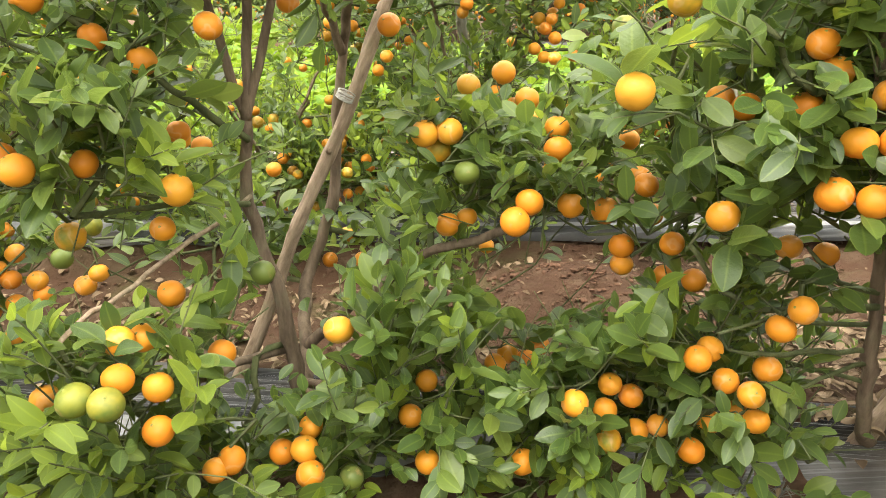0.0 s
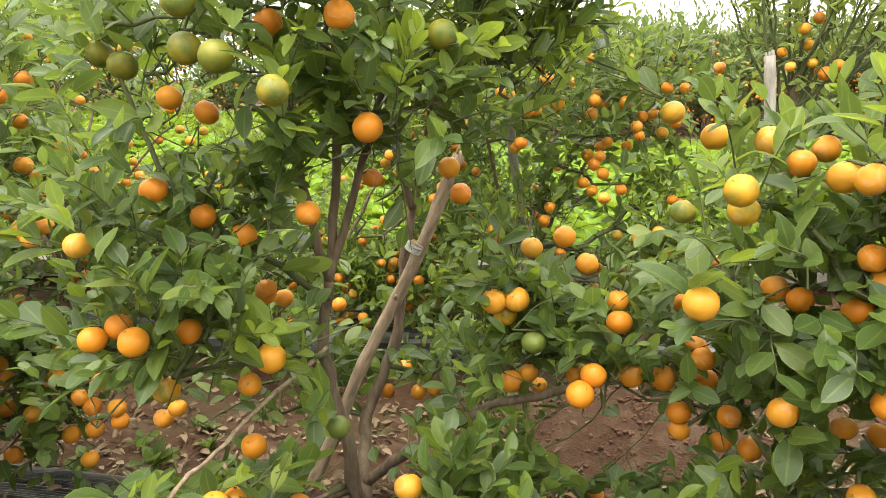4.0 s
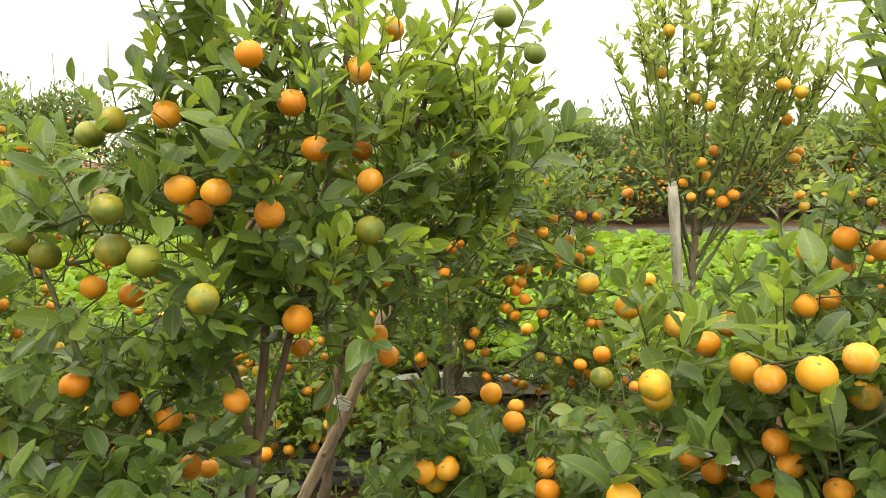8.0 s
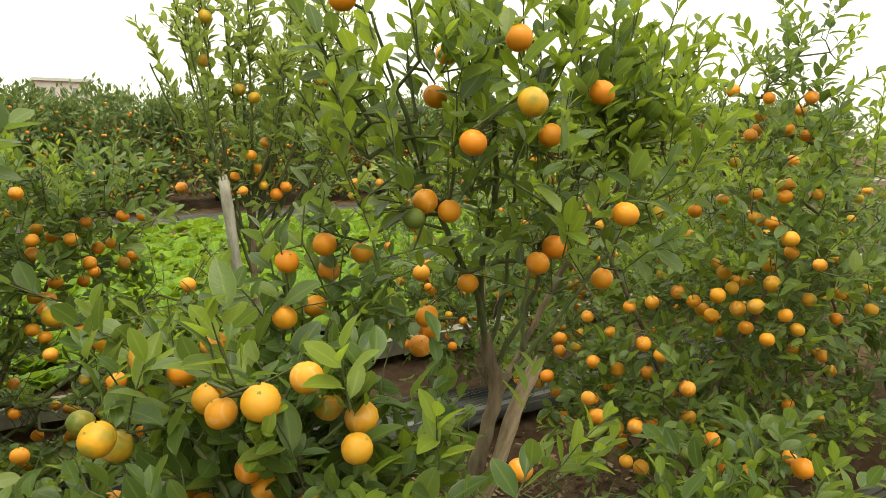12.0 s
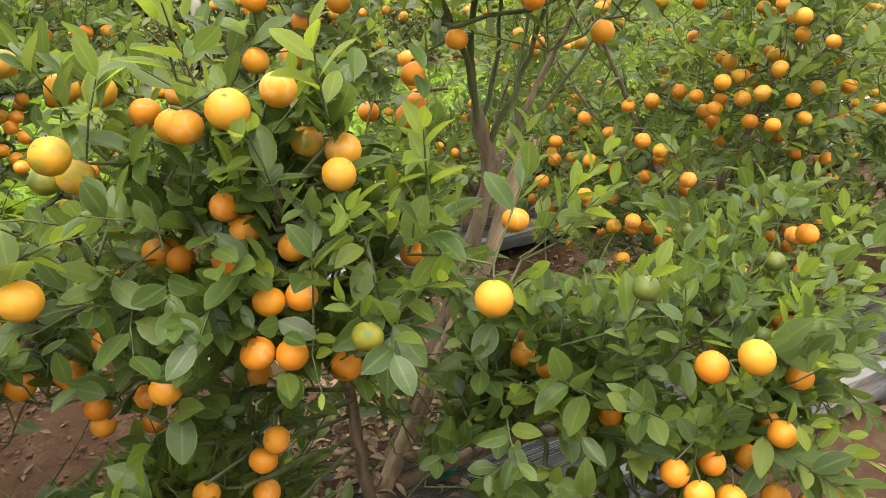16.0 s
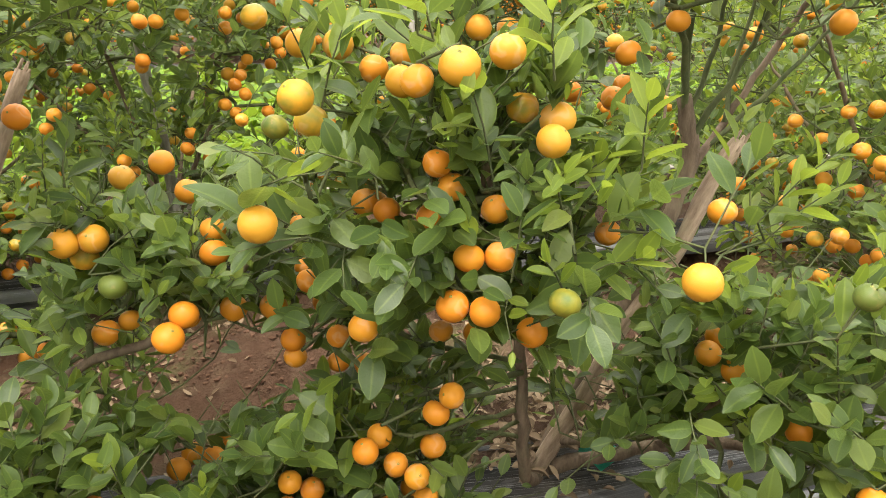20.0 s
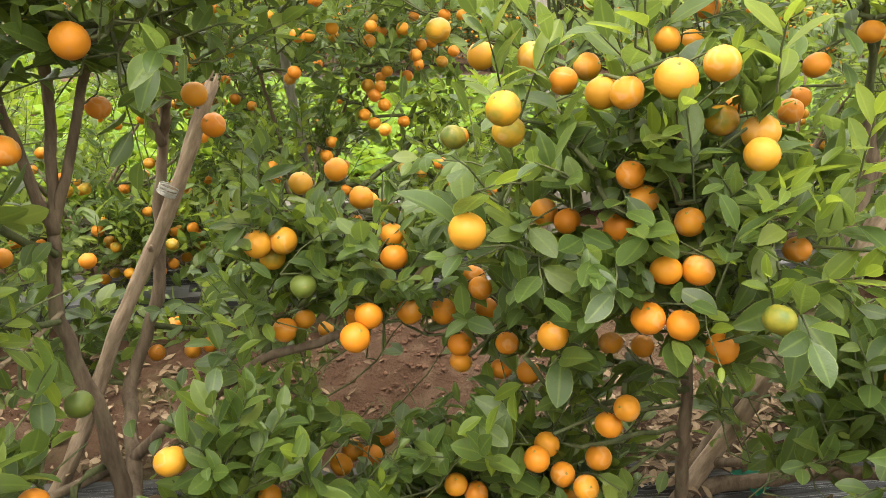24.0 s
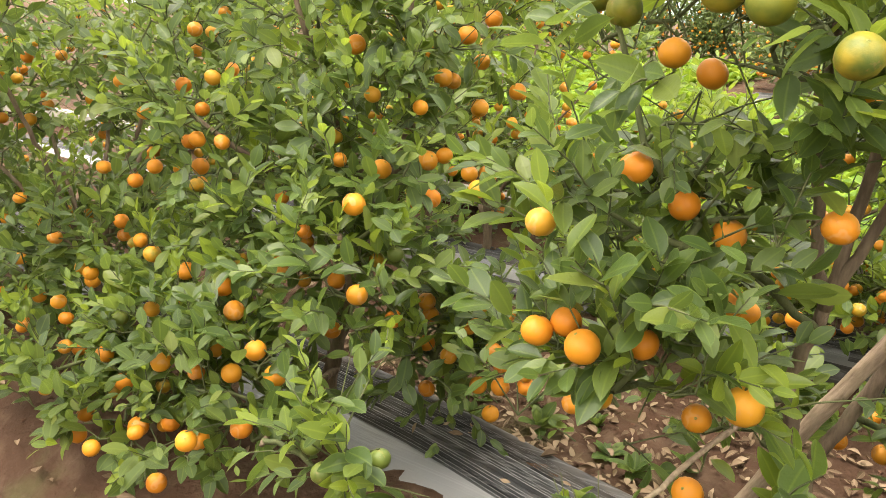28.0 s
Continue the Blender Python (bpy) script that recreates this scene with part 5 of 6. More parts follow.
auto_tree("citrus_tree", (-1.52, 2.35, 0.0), LABEL, 57, 0.40, 1.20, 520, 140, False, 120, 0.4, low=0.08, given=(
    ("ripe", [(-1.341, 2.242, 0.772), (-1.277, 2.367, 0.486), (-1.154, 2.0, 0.858), (-1.306, 2.566, 0.952)]),))
auto_tree("citrus_tree", (-0.58, 2.32, 0.0), "low bushy citrus tree of the rear row", 58, 0.42, 0.72, 420, 80, False, 100, 0.7, low=0.06, low_lobes=((-0.42, 2.02, 0.20), (-0.70, 2.0, 0.20), (-0.95, 2.08, 0.20)))
auto_tree("citrus_tree", (1.85, 2.25, 0.0), LABEL, 59, 0.44, 1.0, 380, 90, False, 120, 0.25)
auto_tree("citrus_tree", (-2.3, 2.3, 0.0), LABEL, 61, 0.45, 1.0, 320, 70, False, 100, 0.2)
auto_tree("citrus_tree", (3.5, 2.25, 0.0), LABEL, 64, 0.46, 1.0, 300, 60, False, 80, 0.25)
auto_tree("citrus_tree", (2.65, 2.2, 0.0), LABEL, 63, 0.50, 0.95, 300, 60, False, 100, 0.25)
auto_tree("citrus_tree", (-3.3, 2.3, 0.0), LABEL, 65, 0.45, 1.05, 240, 40, False, 80, 0.2)


# open windows between the crowns: stems, stakes, the soil heap and the film
along = lambda p, q, n: [np.array(p) + (np.array(q) - np.array(p)) * k / (n - 1) for k in range(n)]
prune(along((-0.35, 1.20, 0.14), (-0.085, 1.272, 0.70), 16), 0.020, (0.18, -1.0, 0.10), 0.60)
prune(along((-0.279, 1.06, 0.26), (-0.288, 1.03, 0.70), 10), 0.017, (0.25, -1.0, 0.10), 0.50)
prune(along((-0.244, 1.30, 0.25), (-0.18, 1.29, 0.60), 9), 0.015, (0.15, -1.0, 0.10), 0.50)
prune(along((-0.26, 1.08, 0.02), (-0.25, 1.08, 0.16), 4), 0.026, (0.2, -0.9, 0.45), 0.22)
prune(along((0.0, 1.05, 0.33), (0.10, 1.0, 0.36), 4), 0.012, (-0.1, -1.0, 0.35), 0.30)
prune(along((0.14, 0.98, 0.29), (0.23, 0.98, 0.31), 3), 0.040, (-0.15, -0.95, 0.40), 0.50)
prune(along((0.90, 0.95, 0.52), (0.86, 0.95, 0.74), 5), 0.014, (-0.62, -0.76, 0.17), 0.40)
prune(along((0.91, 0.94, 0.48), (0.985, 0.935, 0.61), 4), 0.018, (-0.62, -0.76, 0.17), 0.45)
prune(along((0.64, 0.95, 0.02), (0.74, 0.94, 0.20), 5), 0.014, (-0.45, -0.75, 0.45), 0.35)
prune(along((0.70, 0.92, 0.0), (0.80, 0.88, 0.02), 3), 0.030, (-0.40, -0.65, 0.55), 0.35)
prune(along((0.56, 0.85, 0.12), (0.555, 0.85, 0.34), 5), 0.014, (-0.40, -0.80, 0.35), 0.30)
prune(along((0.813, 2.095, 0.66), (0.775, 2.10, 0.88), 6), 0.022, (-0.42, -0.90, 0.06), 0.9)
prune(along((0.43, 0.83, 0.255), (0.555, 0.855, 0.25), 4), 0.030, (-0.42, -0.80, 0.42), 0.30)
prune(along((-1.16, 2.30, 0.64), (-1.00, 2.30, 0.67), 3), 0.055, (0.40, -0.90, 0.10), 1.60)
prune([(-0.965, 1.90, 1.235), (-0.875, 1.90, 1.265)], 0.030, (0.40, -0.91, -0.11), 1.5)
prune(along((-0.358, 0.934, 0.379), (-0.42, 0.70, 0.35), 6), 0.010, (0.35, -0.85, 0.45), 0.25)
prune(along((-0.98, 1.06, 0.02), (-0.68, 1.05, 0.02), 6), 0.034, (0.42, -0.58, 0.53), 0.34)
prune(along((-0.74, 1.06, 0.02), (-0.52, 1.02, 0.02), 5), 0.034, (0.38, -0.62, 0.55), 0.34)
prune(along((-0.90, 1.45, -0.05), (-0.62, 1.40, -0.05), 4), 0.042, (0.30, -0.72, 0.48), 0.44)
for p in ((0.191, 1.62, 0.064), (0.267, 1.62, 0.078), (0.346, 1.62, 0.016), (0.193, 1.62, -0.027), (0.271, 1.62, -0.044), (0.364, 1.62, -0.053), (0.238, 1.62, -0.098), (0.323, 1.62, -0.099),
          (0.184, 1.847, -0.08), (0.220, 1.727, -0.08), (0.110, 1.685, -0.08), (0.146, 1.582, -0.08), (0.201, 1.571, -0.08), (-1.083, 1.681, -0.08), (-1.028, 1.750, -0.08), (-0.968, 1.785, -0.08)):
    prune([p], 0.010, AISLE - np.array(p), 1.4)
for p in ((-1.332, 1.532, -0.08), (-0.972, 1.508, -0.08), (-0.867, 1.461, -0.08), (-0.773, 1.419, -0.08), (-0.720, 1.486, -0.08), (-0.639, 1.417, -0.08), (-0.991, 1.599, -0.08), (-0.662, 1.618, -0.08), (-0.927, 1.806, -0.08), (-1.005, 1.788, -0.08), (-0.723, 1.666, -0.08), (-0.664, 1.745, -0.08),
          (-1.305, 1.296, 0.01), (-1.081, 1.235, 0.01), (-0.938, 1.205, 0.01), (-0.830, 1.187, 0.01), (-0.740, 1.186, 0.01), (-1.111, 1.154, 0.01), (-0.988, 1.116, 0.01), (-0.889, 1.096, 0.01)):
    prune([p], 0.014, np.array((-0.20, 0.10, 0.84)) - np.array(p), 1.1)
for p in ((0.617, 1.113, -0.03), (0.621, 1.047, -0.03), (0.571, 1.041, -0.03), (0.882, 1.028, -0.03), (0.955, 1.029, -0.03), (0.956, 0.955, -0.03), (0.826, 0.931, -0.03), (0.710, 0.871, 0.02), (0.801, 0.830, 0.02), (0.742, 0.832, 0.02), (0.257, 0.889, 0.02), (0.333, 0.861, 0.02), (0.415, 0.859, 0.02), (0.500, 0.883, 0.02), (-0.464, 1.078, 0.02), (-0.364, 1.041, 0.02)):
    prune([p], 0.004, np.array((0.12, 0.0, 0.80)) - np.array(p), 0.5)
for p in ((-0.086, 2.690, 0.111), (-0.041, 2.690, 0.103), (0.006, 2.690, 0.094), (0.053, 2.690, 0.086), (0.101, 2.690, 0.077), (0.150, 2.690, 0.068), (0.201, 2.690, 0.058), (0.252, 2.690, 0.057), (0.304, 2.690, 0.048), (0.357, 2.690, 0.038), (0.412, 2.690, 0.028), (0.264, 3.0, 0.156), (0.365, 3.0, 0.094), (0.786, 3.0, 0.624), (0.856, 3.0, 0.521), (0.906, 3.0, 0.591), (0.805, 3.0, 0.426)):
    prune([p], 0.030, np.array((0.115, -0.04, 1.04)) - np.array(p), 2.6)
prune(along((0.74, 0.94, 0.05), (0.93, 0.84, 0.115), 6), 0.010, (-0.55, -0.65, 0.52), 0.45)
prune(along((0.70, 0.95, 0.11), (0.81, 0.945, 0.31), 6), 0.010, (-0.55, -0.70, 0.45), 0.45)
for eye, spots in (
        ((-0.057, 0.066, 0.805), ((-1.694, 3.300, 0.524), (-1.570, 3.300, 0.558), (-1.625, 3.300, 0.451), (-1.472, 3.300, 0.509), (-1.373, 3.300, 0.459), (-1.512, 3.300, 0.412), (-0.889, 3.300, 0.451), (-0.864, 3.300, 0.339), (-0.585, 3.300, 0.396), (-0.518, 3.300, 0.294), (-0.601, 3.300, 0.193), (-0.463, 3.300, 0.164))),
        ((-0.02, -0.03, 0.76), ((-1.616, 3.300, 0.605), (-1.485, 3.300, 0.607), (-1.356, 3.300, 0.583), (-1.494, 3.300, 0.517))),
        ((-0.23, 0.13, 0.85), ((-1.634, 3.300, 0.598), (-1.466, 3.300, 0.585), (-1.299, 3.300, 0.524), (-1.509, 3.300, 0.480), (-1.363, 3.300, 0.618))),
        ((0.17, 0.02, 0.87), ((1.621, 1.688, 0.030), (1.720, 1.658, 0.030), (1.813, 1.619, 0.030), (1.908, 1.579, 0.030), (2.004, 1.539, 0.030))),
        ((-0.06, -0.04, 0.98), ((-0.443, 2.257, 0.030), (-0.376, 2.244, 0.030), (-0.196, 2.204, 0.030))),
        ((0.12, 0.02, 0.81), ((-0.356, 2.163, 0.030), (-0.306, 2.113, 0.030)))):
    for p in spots:
        prune([p], 0.030 if p[1] > 3 else 0.010, np.array(eye) - np.array(p), 2.4)
for t in GROVE:
    t.grow()


# ---- stakes and ties ----
def stake(a, b, r, mat, label, seed):
    rng = random.Random(seed)
    a, b = Vector(a), Vector(b)
    ln = (b - a).length
    n = 26
    path = [(0.004 * math.sin(i * 0.7 + seed), 0.004 * math.cos(i * 0.5), ln * i / n) for i in range(n + 1)]
    radii = [r * (1.06 - 0.15 * i / n + 0.05 * math.sin(i * 1.9 + seed)) * (1.12 if i in (9, 17) else 1) for i in range(n + 1)]
    radii[0] = radii[-1] = r * 0.85
    ob = new("stake")
    v, f = tube(path, radii, 10, 0.07, rng)
    part("shaft", mesh_of("shaft", v, f, [mat]), ob)
    for k in (9, 17):
        w = rng.uniform(0, 6.28)
        p = np.array(path[k])
        v, f = tube([p, p + np.array((math.cos(w), math.sin(w), 0.5)) * r * 1.15, p + np.array((math.cos(w), math.sin(w), 0.7)) * r * 1.4], [r * 0.55, r * 0.42, r * 0.2], 7, 0.1, rng)
        part("knot", mesh_of("knot", v, f, [mat]), ob, "stub of a cut side branch")
    for k in range(5):
        w = k * 1.3 + seed
        p = np.array(path[-1]) + r * 0.55 * np.array((math.cos(w), math.sin(w), 0))
        v, f = tube([p - np.array((0, 0, 0.02)), p + np.array((0, 0, rng.uniform(0.004, 0.018)))], [r * 0.34, r * 0.16], 5, 0.2, rng)
        part("splinter", mesh_of("splinter", v, f, [mat]), ob)
    ob.matrix_world = Matrix.Translation(a) @ (b - a).to_track_quat("Z", "Y").to_matrix().to_4x4()
    return tagged(ob, label, "stake", "tree stakes")


stake((-0.445, 1.20, -0.08), (-0.085, 1.272, 0.700), 0.0128, STAKE, "weathered brown wooden stake leaning against the stems", 2)
stake((0.605, 0.955, -0.06), (0.985, 0.935, 0.610), 0.0150, STAKE, "cracked grey-brown wooden stake with a split top", 4)
stake((0.885, 2.09, -0.05), (0.770, 2.10, 0.90), 0.0180, GREY_STAKE, "pale grey wooden stake beside the tall tree", 6)
stake((2.02, 1.12, -0.06), (2.33, 1.10, 0.67), 0.0170, STAKE, "brown wooden stake leaning through the branches", 9)
stake((0.13, 2.20, -0.05), (0.02, 2.18, 0.95), 0.0150, GREY_STAKE, "pale grey wooden stake beside the rear tree", 12)


def tie(at, axis, r, label, seed):
    rng = random.Random(seed)
    axis = Vector(axis).normalized()
    q = axis.to_track_quat("Z", "Y").to_matrix()
    at = Vector(at)
    root = thing("twine_tie", at, label, "tie", "twine ties")
    for k in range(17):
        tilt, dz = rng.uniform(-0.45, 0.45), rng.uniform(-0.007, 0.007)
        path = [q @ Vector((r * math.cos(w), (r * 1.1) * math.sin(w), dz + tilt * r * math.cos(w))) for w in np.linspace(0, 6.283, 18)]
        v, f = tube(path, [0.0009] * 18, 5, cap=False)
        part("loop", mesh_of("loop", v, f, [TWINE]), root)
    for k in range(7):
        x = rng.uniform(-0.3, 1.0) * r
        path = [q @ Vector((x, -r * 1.1, 0)), q @ Vector((x + 0.006, -r * 1.3, -0.02)), q @ Vector((x + rng.uniform(0, 0.02), -r * 1.2, -rng.uniform(0.04, 0.085)))]
        v, f = tube(path, [0.0009, 0.0008, 0.0005], 4, cap=False)
        part("loose_end", mesh_of("loose_end", v, f, [TWINE]), root)


tie((-0.172, 1.247, 0.532), (0.45, 0.08, 0.87), 0.0145, "pale plastic twine knotted round a stake", 3)
tie((0.845, 0.94, 0.375), (0.5, 0.0, 0.85), 0.0172, "frayed pale twine round a stake and stem", 5)


# ---- litter, clods, weeds ----
rng = random.Random(77)
litter = []
for _ in range(7000):
    x, y = rng.uniform(-3.0, 3.0), rng.choice((rng.gauss(1.62, 0.22), rng.gauss(1.55, 0.3), rng.uniform(0.55, 2.1)))
    if 0.8 < y < 1.25 and rng.random() < (0.0 if 0.4 < x < 1.1 else 0.75):
        continue
    if math.hypot(x - 0.32, (y - 1.68) * 1.3) < 0.30 and rng.random() < 0.9:
        continue
    if _ < 1300:
        x, y = rng.uniform(0.52, 1.15), rng.uniform(0.95, 1.32)
    z = float(ground_height(np.array(x), np.array(y))) + 0.018 * noise.noise(Vector((x * 9, y * 9, 0.3))) + 0.012 + (0.05 if 0.8 < y < 1.25 else 0)
    w = rng.uniform(0, 6.28)
    d = np.array((math.cos(w), math.sin(w), rng.gauss(0, 0.25)))
    litter.append((np.array((x, y, z)), leaf_frame(d, unit(np.array((rng.gauss(0, 0.35), rng.gauss(0, 0.35), 1.0)))), rng.uniform(0.012, 0.037), rng.randrange(6), 0))
tagged(new("leaf_litter", leaf_cloud("leaf_litter", litter, CURLED, [DRY])), "brown curled dry leaves scattered on soil", "leaf litter", kind="stuff")

ico = bmesh.new()
bmesh.ops.create_icosphere(ico, subdivisions=1, radius=1.0)
iv, ifc = np.array([v.co[:] for v in ico.verts]), [tuple(v.index for v in f.verts) for f in ico.faces]
ico.free()
cv, cf = [], []
for _ in range(4600):
    if rng.random() < 0.45:
        x, y = rng.gauss(0.32, 0.22), rng.gauss(1.68, 0.17)
    else:
        x, y = rng.uniform(-2.8, 2.8), rng.uniform(0.2, 2.1)
    if 0.78 < y < 1.27:
        continue
    z = float(ground_height(np.array(x), np.array(y)))
    s = 0.0014 + 0.0075 * rng.random() ** 4
    sq = np.array((rng.uniform(0.7, 1.3), rng.uniform(0.7, 1.3), rng.uniform(0.5, 0.9)))
    o = len(cv) * 12
    jit = np.array([[rng.uniform(0.75, 1.2)] for _ in range(12)])
    cv.append(iv * jit * sq * s + np.array((x, y, z + s * 0.4)))
    cf += [tuple(i + o for i in q) for q in ifc]
tagged(new("soil_clods", mesh_of("soil_clods", np.concatenate(cv), cf, [CLOD], smooth=False)), "loose crumbly red-brown soil clods", "soil", kind="stuff")


def dry_tuft(at, seed):
    rng = random.Random(seed)
    root = thing("dry_grass_tuft", at, "small tuft of dry brown grass roots on black mulch film", "dry grass")
    for k in range(26):
        w, r = rng.uniform(0, 6.28), rng.uniform(0.015, 0.045)
        tip = (r * math.cos(w), r * math.sin(w), rng.uniform(0.004, 0.026))
        v, f = tube([(0, 0, 0.003), (tip[0] * 0.5, tip[1] * 0.5, tip[2] * 1.3), tip], [0.0007, 0.0006, 0.0003], 4, cap=False)
        part("blade", mesh_of("blade", v, f, [BAMBOO]), root)


dry_tuft((0.405, 0.818, 0.030), 4)
dry_tuft((0.455, 0.808, 0.028), 9)


def weed(at, size, seed):
    rng = random.Random(seed)
    root = thing("weed", at, "small green broad-leaved weed rooted in bare soil", "weed", "weeds in the furrow")
    for k in range(11):
        w, tilt = k * 2.4, rng.uniform(0.3, 1.2)
        d = np.array((math.cos(w) * math.cos(tilt), math.sin(w) * math.cos(tilt), math.sin(tilt)))
        m = leaf_frame(d, np.array((-math.cos(w) * 0.4, -math.sin(w) * 0.4, 1.0)))
        ln = size * rng.uniform(0.6, 1.1)
        part("leaf", WEED_LEAF[k % 6], root, "", Matrix(m.tolist()).to_4x4() @ Matrix.Diagonal((ln, ln, ln, 1)))


WEED_LEAF = [mesh_of("leaf", v, f, [LEAF], None, u) for v, u, f in FINE]
weed((-0.86, 1.52, -0.10), 0.075, 1)
weed((-0.75, 1.62, -0.11), 0.05, 2)
weed((-0.98, 1.40, -0.06), 0.05, 3)
weed((0.78, 1.32, -0.05), 0.10, 4)
weed((0.90, 1.42, -0.09), 0.07, 5)
weed((-0.60, 1.45, -0.08), 0.06, 6)
weed((0.62, 1.25, -0.02), 0.06, 7)
weed((-1.15, 1.75, -0.11), 0.06, 8)
weed((-0.70, 0.70, -0.07), 0.06, 9)
weed((0.45, 1.45, -0.08), 0.05, 10)
for k, (x, y) in enumerate(((-0.93, 1.62), (-0.68, 1.52), (-0.80, 1.72), (-1.05, 1.55), (-0.52, 1.58), (-1.22, 1.60))):
    weed((x, y, -0.11), 0.045 + 0.005 * (k % 3), 11 + k)

bm = bmesh.new()
g = [bm.verts.new((0.05 * i, 0.03 * j, 0.008 * math.sin(i * 2 + j))) for i in range(3) for j in range(3)]
for i in range(2):
    for j in range(2):
        bm.faces.new((g[i * 3 + j], g[i * 3 + j + 3], g[i * 3 + j + 4], g[i * 3 + j + 1]))
bmesh.ops.solidify(bm, geom=bm.faces[:], thickness=0.002)
me = bpy.data.meshes.new("plastic_scrap")
bm.to_mesh(me)
bm.free()
me.materials.append(GREEN_SCRAP)
scrap = new("plastic_scrap", me)
scrap.location, scrap.rotation_euler = (0.76, 0.90, 0.045), (0.15, 0.1, 0.4)
tagged(scrap, "scrap of teal green plastic on the mulch film", "scrap")


# ---- far orchard ----
def far_tree(seed, height, count, fruits, name="orchard_tree", label="far citrus tree dotted with oranges, in a dense hedge row", group="far orchard trees"):
    rng = random.Random(seed)
    root = thing(name, (0, 0, 0), label, "tree", group)
    v, f = tube([(0, 0, -0.05), (0.03, 0, height * 0.25), (0.0, 0.02, height * 0.7)], [0.035, 0.03, 0.012], 7)
    part("trunk", mesh_of("trunk", v, f, [BARK]), root)
    lobes = [(np.array((rng.gauss(0, 0.28), rng.gauss(0, 0.28), height * rng.uniform(0.13, 0.85))), rng.uniform(0.22, 0.36)) for _ in range(13)]
    lv = []
    for _ in range(count):
        c, r = rng.choice(lobes)
        d = unit(np.array([rng.gauss(0, 1) for _ in range(3)]))
        p = c + d * r * rng.random() ** 0.35
        if p[2] < 0.05:
            continue
        w = unit(d + np.array((0, 0, 0.6)) + np.array([rng.gauss(0, 0.6) for _ in range(3)]))
        lv.append((p, leaf_frame(w, unit(d * 0.6 + np.array((0, 0, 0.9)) + np.array([rng.gauss(0, 0.3) for _ in range(3)]))), rng.uniform(0.07, 0.11), rng.randrange(3), 0))
    for k in range(4):
        w, q = rng.uniform(0, 6.28), rng.uniform(0, 0.35)
        s = np.array((q * math.cos(w), q * math.sin(w), height * 0.85))
        for m in range(9):
            p = s + np.array((0.02 * math.sin(k * 2.3) * m, 0.02 * math.cos(k * 1.7) * m, height * 0.018 * m))
            e = m * 2.4
            lv.append((p, leaf_frame(np.array((math.cos(e), math.sin(e), 2.0)), np.array((-math.cos(e), -math.sin(e), 1.0))), 0.075, m % 3, 0))
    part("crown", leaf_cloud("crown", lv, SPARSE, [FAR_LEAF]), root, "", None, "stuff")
    fv, ff, fi = [], [], []
    for _ in range(fruits):
        c, r = rng.choice(lobes)
        d = unit(np.array([rng.gauss(0, 1) for _ in range(3)]))
        p = c + d * r * rng.uniform(0.85, 1.1)
        p[2] = max(0.12, p[2] * rng.uniform(0.6, 1.0))
        o = len(fv) * 12
        fv.append(iv * 0.021 + p)
        ff += [tuple(i + o for i in q) for q in ifc]
    part("fruit", mesh_of("fruit", np.concatenate(fv), ff, [FRUIT["ripe"]]), root, "", None, "stuff")
    return root


forms = [far_tree(101 + k, h, 2800, 210) for k, h in enumerate((1.55, 1.7, 1.85, 1.6))]
rng = random.Random(5)
used = 0
for row, (yy, x0, x1, step) in enumerate(((10.3, -14, 20, 0.78), (11.6, -16, 22, 0.85), (13.2, -18, 25, 1.0), (15.5, -20, 30, 1.2))):
    x = x0
    while x < x1:
        tall = 0.97 + 0.38 * (1.0 - smoothstep(-4.0, 1.0, x)) + rng.uniform(-0.08, 0.10) + 0.02 * row
        m = pose(x + rng.uniform(-0.12, 0.12), yy + rng.uniform(-0.2, 0.2), 0.10, 0, 0, rng.uniform(0, 360))
        if yy < 15 and x < -2.3:
            x += step
            continue
        if used < len(forms):
            t = forms[used]
            t.matrix_basis = m
        else:
            t = copy_thing(rng.choice(forms), m)
        t.scale = (tall, tall, tall)
        used += 1
        x += step

# unseen row added behind the camera, across the aisle, to block low sky light
unseen_shade_tree = far_tree(131, 1.15, 1900, 60, "citrus_tree", "unseen leafy citrus tree added across the aisle for shade, with small oranges", "citrus trees across the aisle")
for k in range(11):
    m = pose(-4.1 + 0.82 * k, -1.8 + 0.06 * math.sin(k * 2.1), -0.08, 0, 0, 57 * k)
    t = unseen_shade_tree if k == 0 else copy_thing(unseen_shade_tree, m)
    t.matrix_basis = m

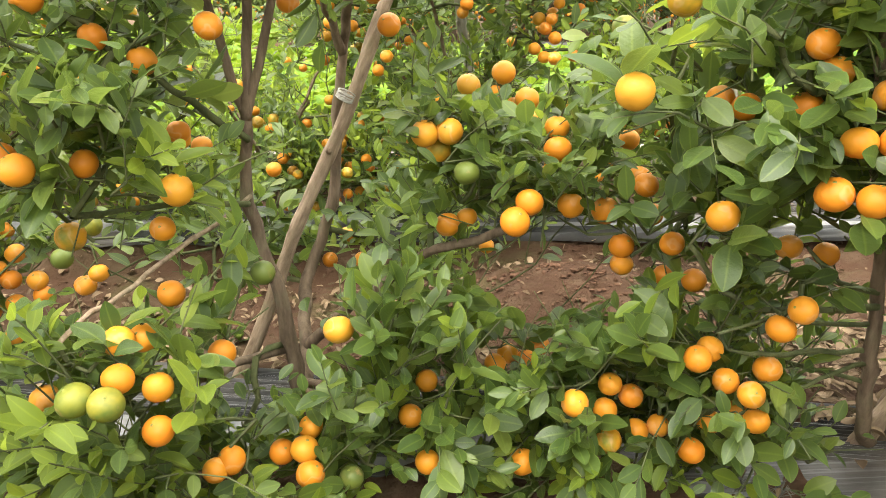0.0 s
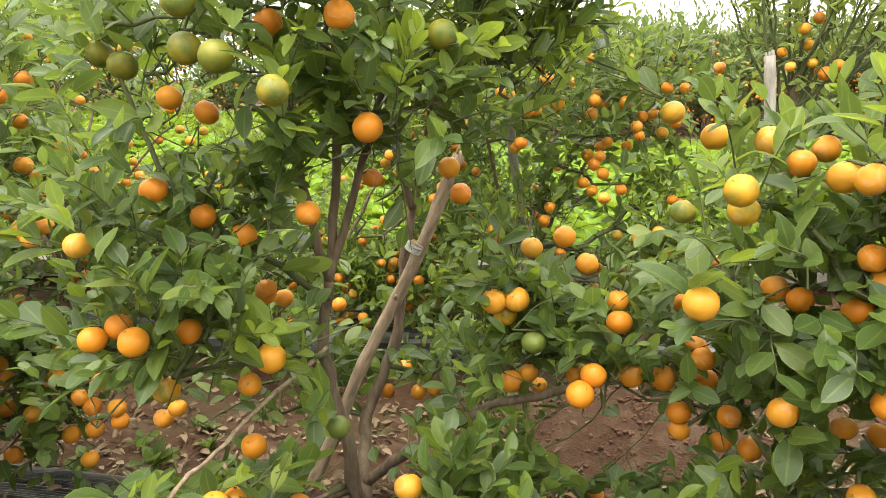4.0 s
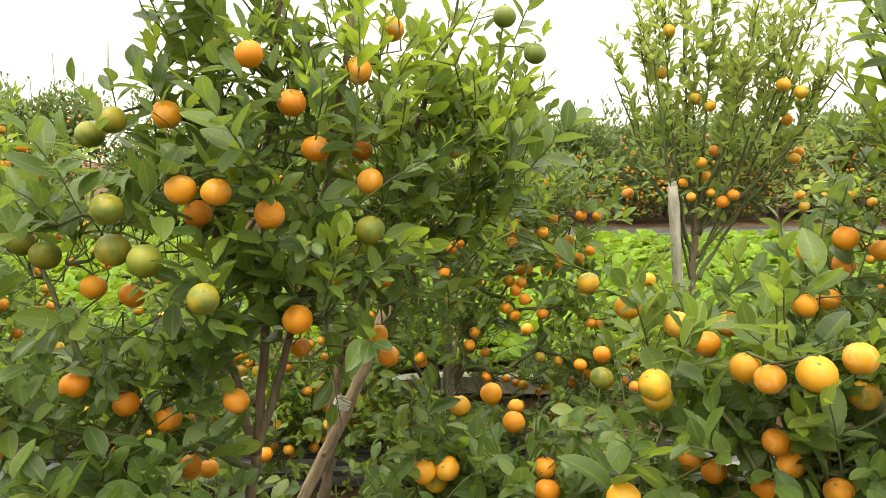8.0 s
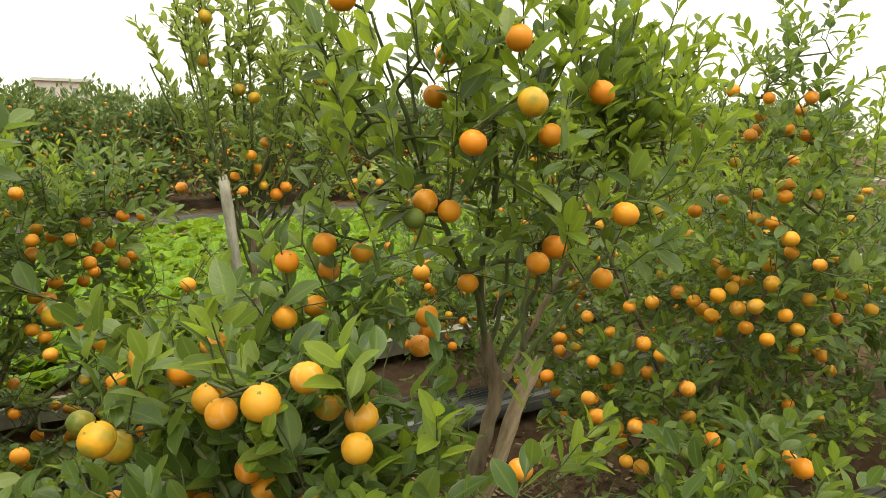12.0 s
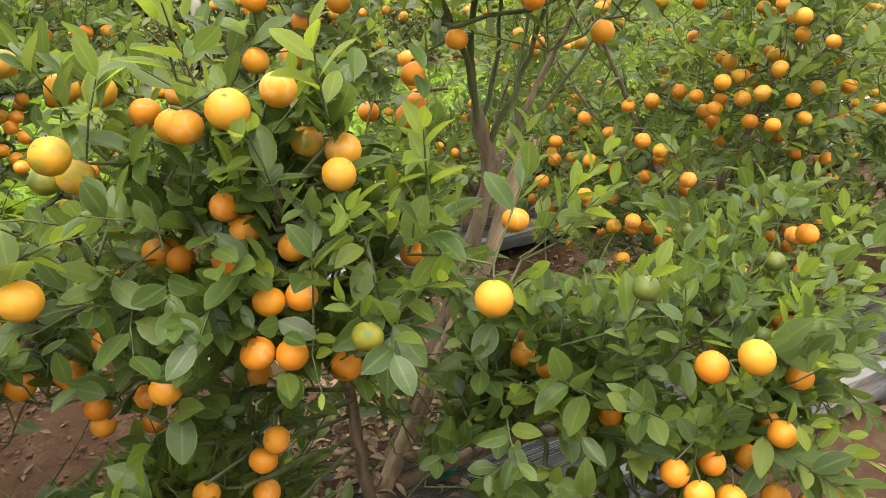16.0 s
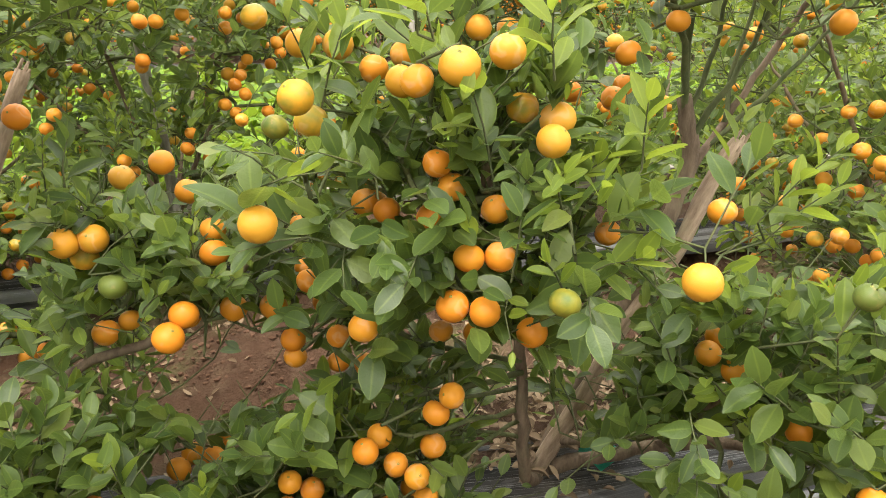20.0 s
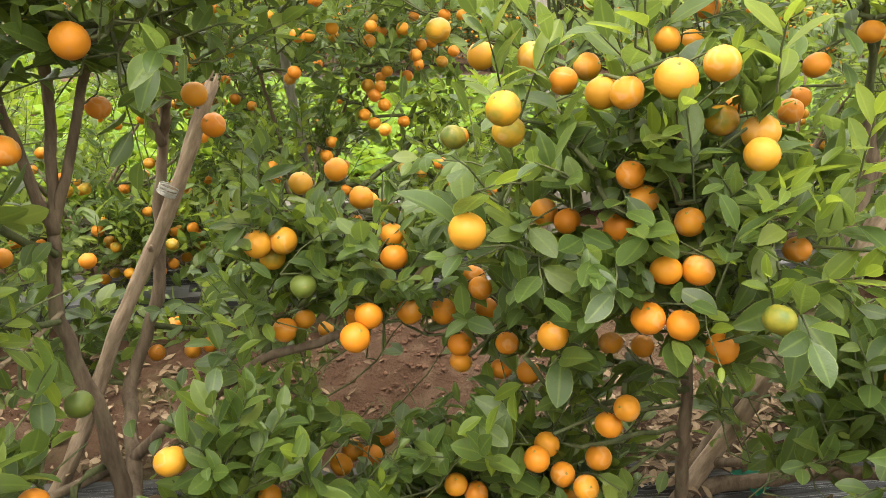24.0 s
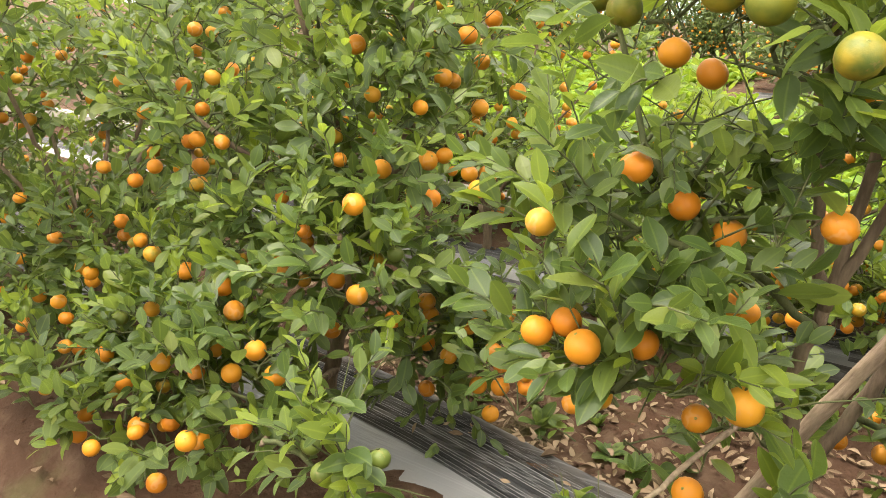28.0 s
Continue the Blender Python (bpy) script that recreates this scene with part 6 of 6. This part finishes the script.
# poles, buildings and a hill on the horizon
rng = random.Random(9)
for k in range(11):
    x = -11.5 + k * 0.62 + rng.uniform(-0.2, 0.2)
    h = rng.uniform(2.9, 3.7)
    v, f = tube([(0, 0, -0.1), (rng.uniform(-0.1, 0.1), 0, h)], [0.022, 0.012], 6)
    pole = new("bamboo_pole", mesh_of("bamboo_pole", v, f, [BAMBOO]))
    pole.location = (x, 17.5 + rng.uniform(-1, 1), 0.05)
    tagged(pole, "thin upright bamboo pole among the far trees", "pole", "bamboo poles")


def building(x, y, w, d, h, storeys, bays, wall, label):
    root = thing("building", (x, y, 0), label, "building", "far buildings")

    def box(name, sx, sy, sz, at, mat, parent):
        bm = bmesh.new()
        bmesh.ops.create_cube(bm, size=1.0)
        for v in bm.verts:
            v.co = Vector((v.co.x * sx, v.co.y * sy, v.co.z * sz)) + Vector(at)
        me = bpy.data.meshes.new(name)
        bm.to_mesh(me)
        bm.free()
        me.materials.append(mat)
        return part(name, me, parent)

    box("wall", w, d, h, (0, 0, h / 2), wall, root)
    box("roof", w + 0.8, d + 0.8, 0.4, (0, 0, h + 0.2), GREY_WALL, root)
    for s in range(storeys):
        for k in range(bays):
            win = box("window", w / bays * 0.5, 0.2, h / storeys * 0.5, (-w / 2 + w / bays * (k + 0.5), -d / 2 - 0.02, h / storeys * (s + 0.5)), GREY_WALL, root)
            box("pane", w / bays * 0.42, 0.06, h / storeys * 0.42, (-w / 2 + w / bays * (k + 0.5), -d / 2 - 0.14, h / storeys * (s + 0.5)), HAZED_PANE, win)


building(12.2, 120, 7.0, 9, 9.2, 3, 5, PINK_WALL, "haze-paled pink and grey flat-roofed building far behind the orchard")
building(18.6, 120, 5.6, 8, 7.2, 2, 4, GREY_WALL, "low grey building far behind the orchard")

hv, hf = [], []
for i in range(61):
    for j in range(9):
        x, y = -260 + 780 * i / 60, 380 + 30 * j
        e = math.sin(math.pi * j / 8)
        hv.append((x, y, -1 + e * max(0, 14 + 8 * noise.noise(Vector((x * 0.012, 2, 0))) + 5 * noise.noise(Vector((x * 0.07, 5, 0))) + 14 * math.exp(-((x - 85) / 22) ** 2))))
for i in range(60):
    for j in range(8):
        k = i * 9 + j
        hf.append((k, k + 9, k + 10, k + 1))
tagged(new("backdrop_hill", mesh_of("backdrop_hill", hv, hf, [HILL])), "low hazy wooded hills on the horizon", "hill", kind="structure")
